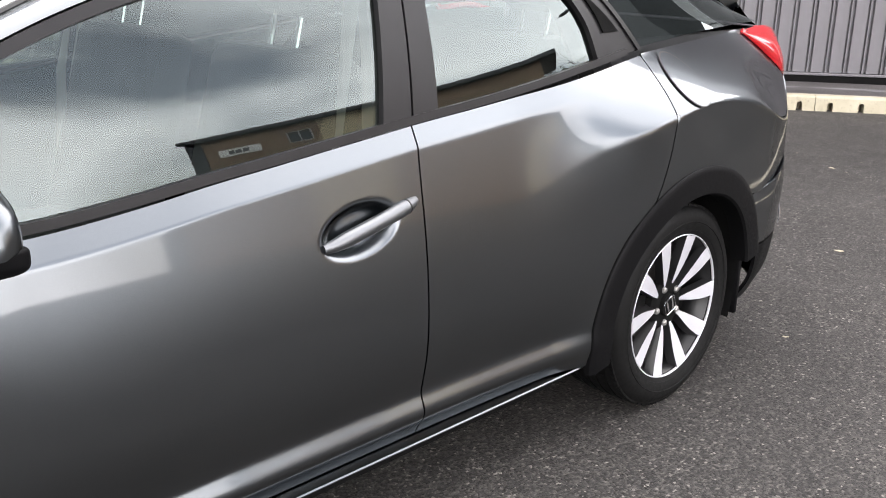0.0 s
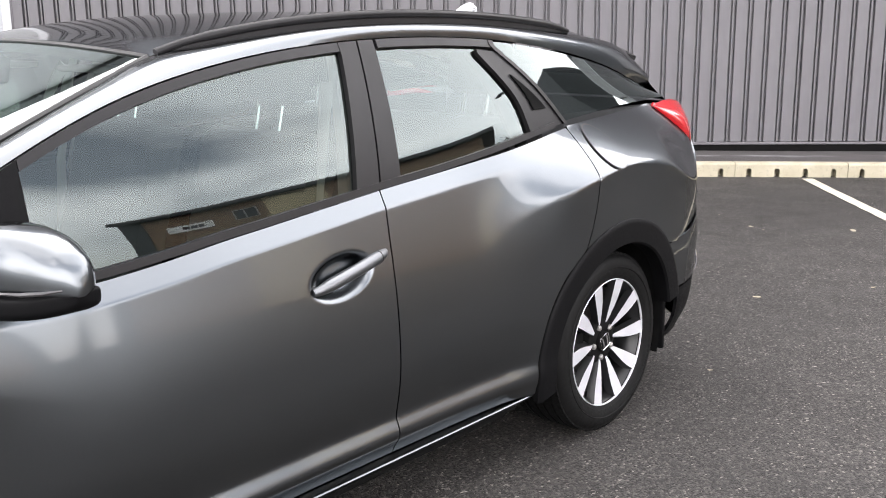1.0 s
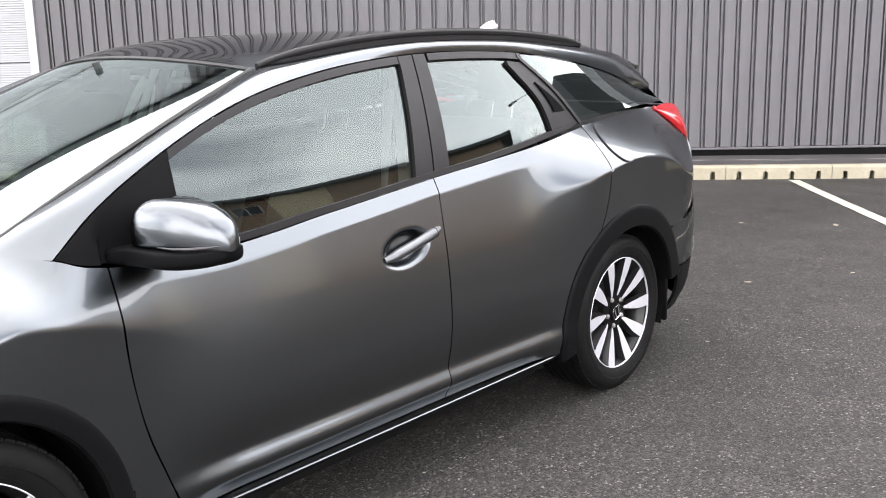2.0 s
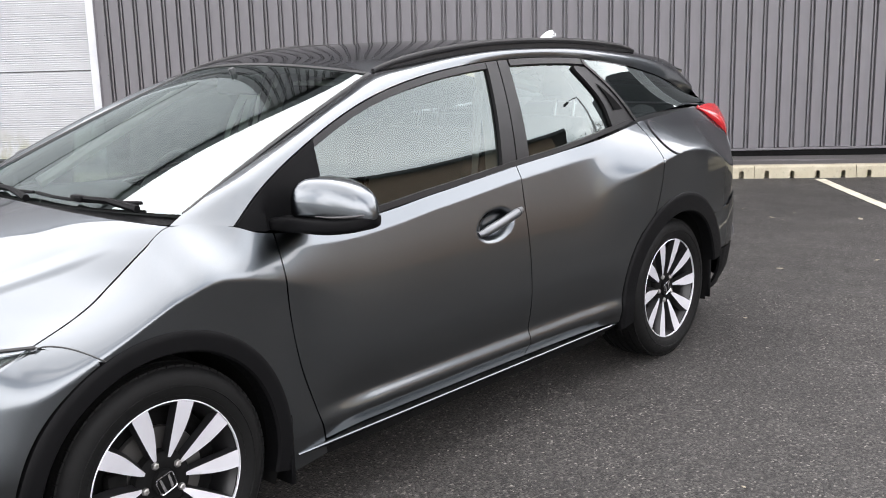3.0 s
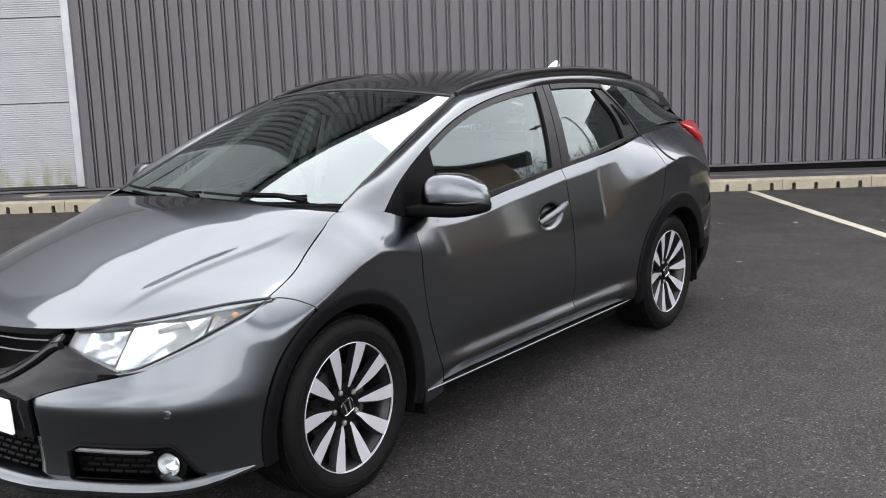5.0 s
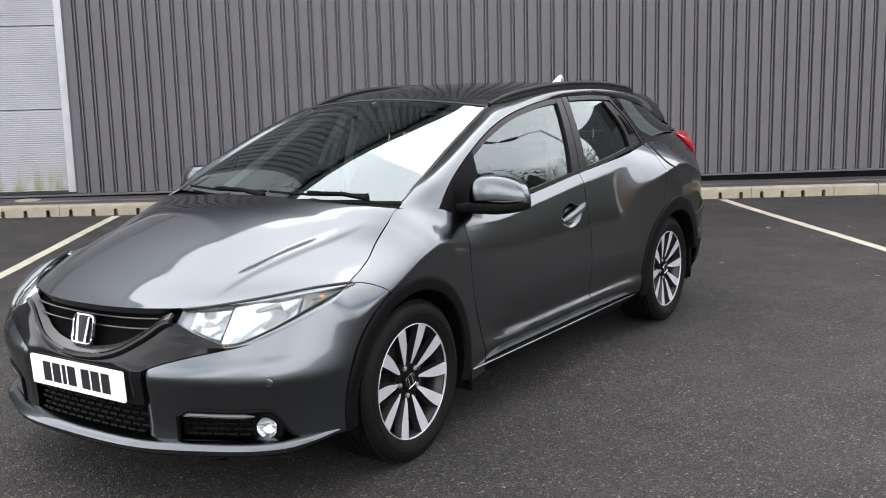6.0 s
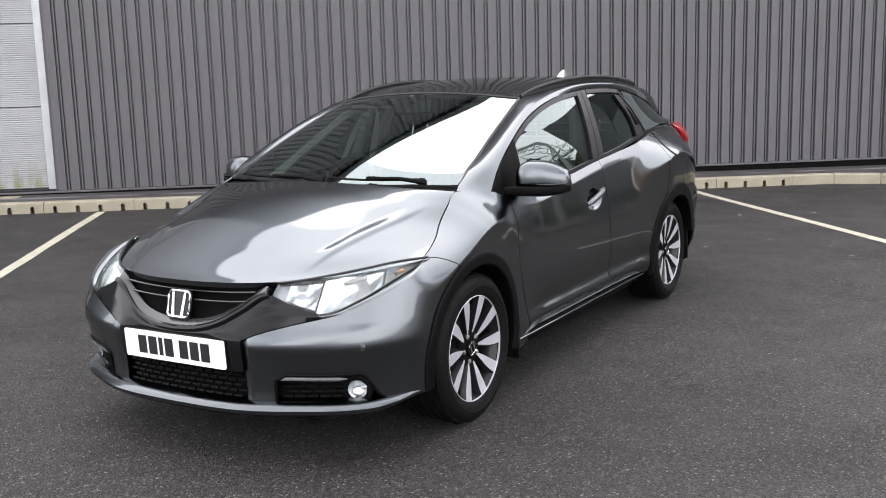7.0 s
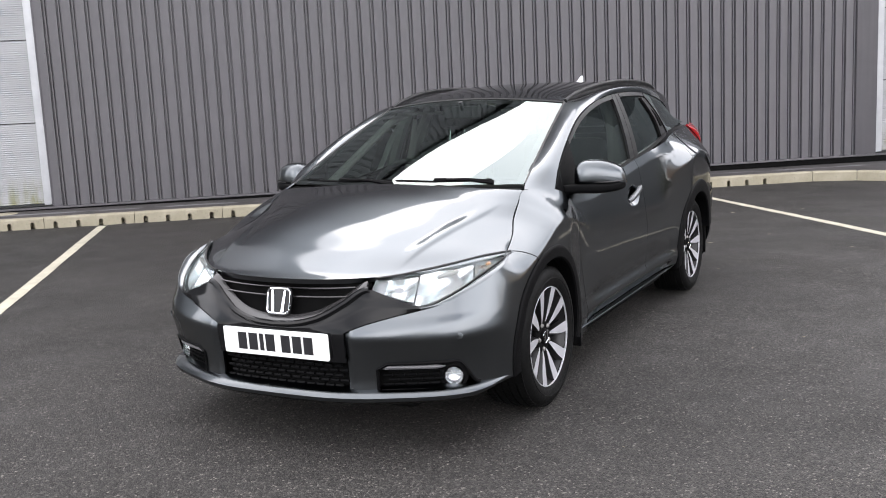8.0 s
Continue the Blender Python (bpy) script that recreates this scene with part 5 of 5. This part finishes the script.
def gate_at(a, b, z0, z1):
    z = z0 + (z1 - z0) * b
    w, ys, yc = GATE(z)
    u = 2 * a - 1
    return (u * w, yc + (ys - yc) * abs(u) ** 3, z)


part("tailgate", sheet(patch(lambda a, b: gate_at(a, b, 0.70, 1.075), 40, 20), (0, 1, 0), 0.01), PAINT, CAR)
rw = part("tailgate_window", sheet(patch(lambda a, b: gate_at(a, b, 1.078, 1.275), 40, 14), (0, 1, 0.5), 0.0), PRIVACY, CAR)
part("roof_spoiler", sheet(patch(lambda a, b: ((2 * a - 1) * (0.49 - 0.02 * b), 3.25 + 0.13 * b - 0.03 * (2 * a - 1) ** 2, ROOF_Z(3.25) - 0.02 * b - 0.085 * abs(2 * a - 1) ** 2.6), 40, 8), UPW, 0.03), PAINT, CAR)

# ---------------------------------------------------------------- wheels
def build_wheel(m):
    wheel = new("wheel")
    wheel.parent = CAR
    wheel.matrix_basis = m
    wheel["label"] = "road wheel with a ten-spoke black and silver alloy"
    # tyre: outer wall towards +x, tread grooves, inner wall
    rows = [(0.222, 0.098), (0.232, 0.104), (0.250, 0.111), (0.270, 0.113), (0.288, 0.108), (0.301, 0.098), (0.309, 0.086)]
    for g in (0.055, 0.018, -0.018, -0.055):
        rows += [(0.3155, g + 0.008), (0.3155, g + 0.004), (0.308, g + 0.003), (0.308, g - 0.003), (0.3155, g - 0.004)]
    rows += [(0.309, -0.086), (0.298, -0.100), (0.27, -0.112), (0.222, -0.098)]
    bm = bmesh.new()
    add_lathe(bm, rows, 96, "x")
    bmesh.ops.recalc_face_normals(bm, faces=bm.faces)
    tyre = part("tyre", bm, RUBBER, wheel, angle=50)
    bm = bmesh.new()
    for i in range(72):
        a = 2 * math.pi * i / 72
        for x0, x1 in ((0.062, 0.090), (-0.104, -0.076)):
            mm = Matrix.Rotation(a, 4, "X")
            add_box(bm, (x0, -0.0112, 0.298), (x1, 0.0112, 0.3118), 0.0, m=mm)
    part("tread", bm, RUBBER, tyre)["kind"] = "stuff"
    bm = bmesh.new()
    for r in (0.236, 0.262):
        add_lathe(bm, [(r - 0.0015, 0.1035 if r < 0.25 else 0.1125), (r, 0.1062 if r < 0.25 else 0.1145), (r + 0.0015, 0.1045 if r < 0.25 else 0.1125)], 96, "x")
    part("sidewall_ring", bm, RUBBER, tyre)
    # rim barrel and bright edge
    bm = bmesh.new()
    add_lathe(bm, [(0.219, 0.090), (0.212, 0.080), (0.200, 0.060), (0.196, 0.0), (0.205, -0.09)], 72, "x")
    part("rim", bm, WHEEL_BLACK, wheel)
    bm = bmesh.new()
    add_lathe(bm, [(0.2225, 0.096), (0.2225, 0.1005), (0.2208, 0.1015), (0.2192, 0.1005), (0.2185, 0.094)], 96, "x")
    part("rim_edge", bm, SILVER, wheel)
    bm = bmesh.new()
    add_lathe(bm, [(0.001, 0.020), (0.19, 0.020)], 40, "x")
    part("backing", bm, DARK, wheel)
    bm = bmesh.new()
    add_lathe(bm, [(0.06, 0.036), (0.138, 0.036), (0.140, 0.030), (0.140, 0.022)], 48, "x")
    part("brake_disc", bm, DISC, wheel)
    bm = bmesh.new()
    add_box(bm, (0.024, -0.055, 0.092), (0.060, 0.055, 0.150), 0.012, m=Matrix.Rotation(radians(70), 4, "X"))
    part("brake_caliper", bm, DARK, wheel)
    # ten spokes: bright blades that widen to the rim, on dark flanks
    bm = bmesh.new()
    n = 10
    left, right = [], []
    for i in range(n + 1):
        t = i / n
        r = 0.066 + (0.2195 - 0.066) * t
        x = 0.074 + 0.025 * t ** 0.8
        left.append((x, -(0.0045 + 0.0205 * t ** 0.75), r - 0.0015 * (i == n)))
        right.append((x, 0.0040 + 0.0205 * math.sin(0.5 * math.pi * min(1, 1.25 * t)) ** 1.2, r - 0.0015 * (i == n)))
    L = [bm.verts.new(p) for p in left]
    R = [bm.verts.new(p) for p in right]
    Lb = [bm.verts.new((p[0] - 0.026, p[1] - 0.004, p[2])) for p in left]
    Rb = [bm.verts.new((p[0] - 0.026, p[1] + 0.010, p[2])) for p in right]
    for i in range(n):
        bm.faces.new((L[i], R[i], R[i + 1], L[i + 1])).material_index = 0
        bm.faces.new((L[i], L[i + 1], Lb[i + 1], Lb[i])).material_index = 1
        bm.faces.new((R[i + 1], R[i], Rb[i], Rb[i + 1])).material_index = 1
    bm.faces.new((L[0], Lb[0], Rb[0], R[0])).material_index = 1
    bmesh.ops.recalc_face_normals(bm, faces=bm.faces)
    spoke = finish(bm, 30)
    spoke.materials.append(SILVER)
    spoke.materials.append(WHEEL_BLACK)
    for k in range(10):
        ob = new("spoke", spoke)
        ob.parent = wheel
        ob.matrix_basis = Matrix.Rotation(2 * math.pi * k / 10, 4, "X")
    # hub and nuts
    bm = bmesh.new()
    add_lathe(bm, [(0.084, 0.045), (0.080, 0.066), (0.070, 0.073), (0.050, 0.074), (0.036, 0.070), (0.034, 0.080), (0.030, 0.083), (0.001, 0.083)], 48, "x")
    part("hub", bm, DARK, wheel)
    bm = bmesh.new()
    add_lathe(bm, [(0.0115, 0.060), (0.0115, 0.074), (0.009, 0.080), (0.006, 0.082), (0.001, 0.082)], 6, "x")
    nut = finish(bm, 30)
    nut.materials.append(STEEL)
    for k in range(5):
        ob = new("wheel_nut", nut)
        ob.parent = wheel
        ob.matrix_basis = Matrix.Rotation(2 * math.pi * k / 5 + 0.1, 4, "X") @ pose(0, 0, 0.057)
    bm = bmesh.new()
    add_tube(bm, [(0.0845, a, b) for a, b in rounded(0.026, 0.024, 0.009) + rounded(0.026, 0.024, 0.009)[:2]], 0.0020, 5, caps=False)
    cap = part("centre_badge", bm, CHROME, wheel)
    for sd in (-1, 1):
        bm = bmesh.new()
        add_prism(bm, [(sd * 0.007, -0.020), (sd * 0.015, -0.020), (sd * 0.017, 0.020), (sd * 0.010, 0.020)], 0.083, 0.0858, "x")
        part("badge_bar", bm, CHROME, cap)
    return wheel


first = build_wheel(pose(0.740, 0, HUB_Z, 18, 0, 0))
for x, y, turn, rz in ((0.740, WHEELBASE, 20, 0), (-0.740, 0, 12, 180), (-0.740, WHEELBASE, 40, 180)):
    copy_thing(first, pose(x, y, HUB_Z, 0, 0, rz) @ pose(0, 0, 0, turn, 0, 0))


# ---------------------------------------------------------------- cabin
def build_seat(x, y, wide, back=0.62, rests=(0.0,)):
    seat = new("seat")
    seat.parent = CAR
    seat["label"] = "dark fabric car seat with headrest"
    bm = bmesh.new()
    add_box(bm, (x - wide, y - 0.42, 0.38), (x + wide, y + 0.08, 0.56), 0.05)
    part("cushion", bm, CABIN, seat)
    bm = bmesh.new()
    add_box(bm, (-wide, -0.07, 0.0), (wide, 0.06, back), 0.05, m=pose(x, y + 0.06, 0.50, -16, 0, 0))
    part("backrest", bm, CABIN, seat)
    for r in rests:
        bm = bmesh.new()
        add_box(bm, (r - 0.125, -0.045, back + 0.07), (r + 0.125, 0.045, back + 0.25), 0.04, m=pose(x, y + 0.06, 0.50, -14, 0, 0))
        part("headrest", bm, CABIN, seat)
        for o in (-0.05, 0.05):
            bm = bmesh.new()
            add_tube(bm, [pose(x, y + 0.06, 0.5, -14) @ Vector((r + o, 0, back - 0.03)), pose(x, y + 0.06, 0.5, -14) @ Vector((r + o, 0, back + 0.10))], 0.007, 8)
            part("headrest_post", bm, CHROME, seat)


build_seat(0.36, 1.33, 0.25)
build_seat(-0.36, 1.33, 0.25)
build_seat(0.0, 2.22, 0.60, 0.60, (-0.38, 0.38))


def dash_at(a, b):
    x = -0.70 + 1.40 * a
    y, z = [(0.24, 0.905), (0.35, 0.925), (0.50, 0.930), (0.62, 0.918), (0.70, 0.885), (0.73, 0.80), (0.70, 0.62), (0.66, 0.45)][round(b * 7)]
    z += 0.03 * math.exp(-((x + 0.36) / 0.20) ** 2) * smooth(0.40, 0.62, y) * (1 if b < 0.7 else 0)
    return (x, y, z)


part("dashboard", sheet(patch(dash_at, 40, 8), (0, 0, 1), 0.0), DASH, CAR)
bm = bmesh.new()
ring = [pose(-0.36, 0.83, 0.86, 62, 0, 0) @ Vector((0.185 * math.cos(2 * math.pi * i / 40), 0.185 * math.sin(2 * math.pi * i / 40), 0)) for i in range(42)]
add_tube(bm, ring, 0.016, 10, caps=False)
hubc = pose(-0.36, 0.83, 0.86, 62, 0, 0)
for a in (0, 180, 270):
    add_tube(bm, [hubc @ Vector((0.05 * math.cos(radians(a)), 0.05 * math.sin(radians(a)), 0)), hubc @ Vector((0.18 * math.cos(radians(a)), 0.18 * math.sin(radians(a)), 0))], 0.014, 8)
add_box(bm, (-0.075, -0.065, -0.03), (0.075, 0.06, 0.02), 0.02, m=hubc)
part("steering_wheel", bm, DASH, CAR)
bm = bmesh.new()
add_box(bm, (-0.115, -0.02, -0.035), (0.115, 0.02, 0.035), 0.015, m=pose(0, 0.93, 1.285, -10, 0, 0))
add_tube(bm, [(0, 0.92, 1.30), (0, 0.90, 1.345)], 0.012, 8)
part("inner_mirror", bm, DASH, CAR)
for sd in (1, -1):
    bm = bmesh.new()
    add_tube(bm, [(sd * 0.56, 0.42, 0.95), (sd * 0.505, 0.98, 1.235), (sd * 0.515, 1.20, 1.282)], 0.022, 8)
    part("pillar_lining", bm, LINING, CAR)
    bm = bmesh.new()
    add_tube(bm, [(sd * 0.70, 1.56, 0.90), (sd * 0.66, 1.58, 1.10), (sd * 0.575, 1.62, 1.31)], [0.055, 0.045, 0.035], 8)
    part("pillar_lining", bm, LINING, CAR)
    bm = bmesh.new()
    add_tube(bm, [(sd * 0.62, 2.44, 1.00), (sd * 0.60, 2.34, 1.16), (sd * 0.55, 2.22, 1.31)], [0.07, 0.06, 0.04], 8)
    part("pillar_lining", bm, CABIN, CAR)
    bm = bmesh.new()
    add_tube(bm, [(sd * 0.635, 1.52, 1.24), (sd * 0.66, 1.46, 0.95), (sd * 0.60, 1.40, 0.55)], 0.02, 6, flat=0.15)
    part("seat_belt", bm, LINING, CAR)
    bm = bmesh.new()
    add_box(bm, (sd * 0.33 - 0.15, 1.03, 1.278), (sd * 0.33 + 0.15, 1.17, 1.294), 0.006, m=None)
    part("sun_visor", bm, LINING, CAR)
bm = bmesh.new()
add_box(bm, (-0.56, 2.48, 0.60), (0.56, 3.38, 0.98), 0.03)
part("load_cover", bm, CABIN, CAR)
for sd in (1, -1):
    bm = bmesh.new()
    add_box(bm, (sd * 0.585 - 0.015, 2.50, 0.60), (sd * 0.585 + 0.015, 3.38, 1.075), 0.01)
    part("boot_lining", bm, CABIN, CAR)

# ---------------------------------------------------------------- what stands across the yard
def build_office(m):
    b = thing("office_building", "brown brick office building with a dark flat roof edge", "building", m=m)
    wide, high = 16.7, 7.25
    bm = bmesh.new()
    add_box(bm, (0, 0, 0), (wide, 9, high))
    part("wall", bm, BRICK, b)
    bm = bmesh.new()
    add_box(bm, (-1.3, -0.7, high), (wide + 0.02, 9.6, high + 0.40), 0.03)
    part("roof_edge", bm, FASCIA, b)
    bm = bmesh.new()
    add_box(bm, (wide - 0.75, -0.05, 0), (wide + 0.03, 9.03, high - 0.003))
    part("corner_panel", bm, FASCIA, b)
    bm = bmesh.new()
    add_box(bm, (8.5, -0.06, 0.3), (11.0, -0.002, high - 0.003))
    part("render_panel", bm, BUFF, b)
    bm = bmesh.new()
    add_box(bm, (13.45, -0.12, 5.15), (15.25, -0.02, 5.95), 0.02)
    sign = part("sign_board", bm, PLATE, b, "white sign board with dark shapes")
    for k in range(3):
        bm = bmesh.new()
        add_box(bm, (13.90 + 0.31 * k, -0.135, 5.36), (14.15 + 0.31 * k, -0.121, 5.74), 0.004)
        part("sign_mark", bm, INK, sign)
    for x in (11.35,):
        w = new("window")
        w.parent = b
        w.matrix_basis = pose(x, 0, 5.25)
        for o in (0.05, 0.53):
            bm = bmesh.new()
            add_box(bm, (o, -0.03, 0.05), (o + 0.42, -0.01, 1.15))
            part("pane", bm, PANE, w)
        bm = bmesh.new()
        for lo, hi in (((0, -0.08, 0), (0.05, 0, 1.2)), ((0.95, -0.08, 0), (1.0, 0, 1.2)), ((0.05, -0.08, 0), (0.95, 0, 0.05)), ((0.05, -0.08, 1.15), (0.95, 0, 1.2)), ((0.47, -0.07, 0.05), (0.53, -0.031, 1.15))):
            add_box(bm, lo, hi)
        part("window_frame", bm, WHITE_TRIM, w)


def build_tree(m, seed, height):
    t = thing("bare_tree", "leafless winter tree with thin dark branches", "tree", m=m)
    rnd = random.Random(seed)
    bm = bmesh.new()

    def limb(p, d, length, r, depth):
        n = 5
        pts = [p]
        for i in range(n):
            d = (d + Vector((rnd.uniform(-1, 1), rnd.uniform(-1, 1), rnd.uniform(-0.5, 0.8))) * 0.16).normalized()
            pts.append(pts[-1] + d * length / n)
        add_tube(bm, pts, [r * (1 - 0.45 * i / n) for i in range(n + 1)], 5, caps=False)
        if depth:
            for k in range(4 if depth > 1 else 5):
                q = pts[rnd.randint(2, n)]
                e = (d + Vector((rnd.uniform(-1, 1), rnd.uniform(-1, 1), rnd.uniform(-0.1, 0.8))) * 0.95).normalized()
                limb(q, e, length * rnd.uniform(0.5, 0.75), r * 0.5, depth - 1)
    limb(Vector((0, 0, 0)), Vector((0, 0, 1)), height * 0.45, height * 0.013, 4)
    part("trunk", bm, BARK, t)


def build_lamp_post(m):
    t = thing("street_lamp", "grey steel street lamp with a flat head", "street lamp", m=m)
    bm = bmesh.new()
    add_tube(bm, [(0, 0, 0), (0, 0, 4), (0, 0, 7.6)], [0.09, 0.07, 0.05], 10)
    part("post", bm, GALV, t)
    bm = bmesh.new()
    add_tube(bm, [(0, 0, 7.55), (0.5, 0, 7.75), (1.3, 0, 7.85)], 0.035, 8)
    part("arm", bm, GALV, t)
    bm = bmesh.new()
    add_box(bm, (1.2, -0.14, 7.78), (1.9, 0.14, 7.92), 0.04)
    part("lamp_head", bm, FASCIA, t)


build_office(pose(17.9, 26.9, 0, 0, 0, -34.7))
build_tree(pose(13.4, 23.6, 0), 5, 8.0)
build_lamp_post(pose(9.8, 20.5, 0, 0, 0, 20))


def build_hedge(path, high, seed):
    """A belt of evergreen shrubs: an uneven dense heart under thousands of small leaf sprays."""
    rnd = random.Random(seed)
    verts, faces = [], []
    tops = []
    for (x0, y0), (x1, y1) in zip(path, path[1:]):
        n = max(2, int(math.hypot(x1 - x0, y1 - y0) / 0.9))
        for i in range(n):
            t = i / n
            h = high * (0.78 + 0.16 * math.sin(1.7 * i + seed) + rnd.uniform(-0.06, 0.10))
            tops.append((x0 + (x1 - x0) * t, y0 + (y1 - y0) * t, h, rnd.uniform(0.7, 1.1)))
    for x, y, h, w in tops:
        rings = []
        for k in range(6):
            z = h * 0.92 * k / 5
            r = w * (0.9, 1.0, 0.95, 0.8, 0.55, 0.15)[k]
            base = len(verts)
            for a in range(7):
                q = r * rnd.uniform(0.8, 1.15)
                verts.append((x + q * math.cos(a * 0.8976), y + q * math.sin(a * 0.8976), z))
            rings.append(base)
        for b0, b1 in zip(rings, rings[1:]):
            for a in range(7):
                faces.append((b0 + a, b0 + (a + 1) % 7, b1 + (a + 1) % 7, b1 + a))
        for _ in range(110):
            a, f = rnd.uniform(0, 6.283), rnd.random() ** 0.8
            r = w * (1.05 - 0.75 * f * f) * rnd.uniform(0.9, 1.2)
            c = Vector((x + r * math.cos(a), y + r * math.sin(a), 0.15 + h * f * 1.03))
            u = Vector((rnd.uniform(-1, 1), rnd.uniform(-1, 1), rnd.uniform(-0.6, 1))).normalized() * rnd.uniform(0.12, 0.30)
            v = u.cross(Vector((rnd.uniform(-1, 1), rnd.uniform(-1, 1), rnd.uniform(-1, 1)))).normalized() * 0.10
            base = len(verts)
            verts.extend([c - u, c + v, c + u, c - v])
            faces.append((base, base + 1, base + 2, base + 3))
    me = bpy.data.meshes.new("mesh")
    me.from_pydata([tuple(v) for v in verts], [], faces)
    me.materials.append(LEAF)
    tagged(new("hedge", me), "dark evergreen shrubs along the edge of the yard", "hedge", kind="stuff")


build_hedge([(17.0, 28.6), (13.5, 30.5), (10.5, 31.0)], 5.6, 2)



# ---------------------------------------------------------------- litter on the asphalt
def build_bits():
    rnd = random.Random(4)
    spots = [(-0.763, 7.906, 0.05), (0.05, 5.60, 0.024), (0.855, 3.36, 0.010), (1.30, -0.41, 0.006), (1.705, 1.51, 0.007), (0.30, 6.6, 0.03), (-0.3, 6.3, 0.025), (-0.2, 7.2, 0.03)]
    spots += [(rnd.uniform(-0.8, 2.0), rnd.uniform(4.2, 8.0), rnd.uniform(0.007, 0.018)) for _ in range(26)]
    spots += [(rnd.uniform(1.2, 3.6), rnd.uniform(-2.5, 4.5), rnd.uniform(0.003, 0.006)) for _ in range(24)]
    for x, y, r in spots:
        bm = bmesh.new()
        n = 7
        c = bm.verts.new((0, 0, 0.006))
        ring = [bm.verts.new((r * rnd.uniform(0.6, 1.2) * math.cos(6.283 * i / n) * 1.5, r * rnd.uniform(0.5, 1.1) * math.sin(6.283 * i / n) * 0.8, rnd.uniform(0.001, 0.006))) for i in range(n)]
        for i in range(n):
            bm.faces.new((c, ring[i], ring[(i + 1) % n]))
        ob = part("litter", bm, PLATE if r > 0.04 else KERB)
        ob.matrix_basis = pose(x, y, -0.028 if y > 7 else (-0.012 if y > 5.5 else 0.0), 0, 0, rnd.uniform(0, 180))
        tagged(ob, "small pale scrap of litter lying on the asphalt", "litter", "scraps on the asphalt")


build_bits()
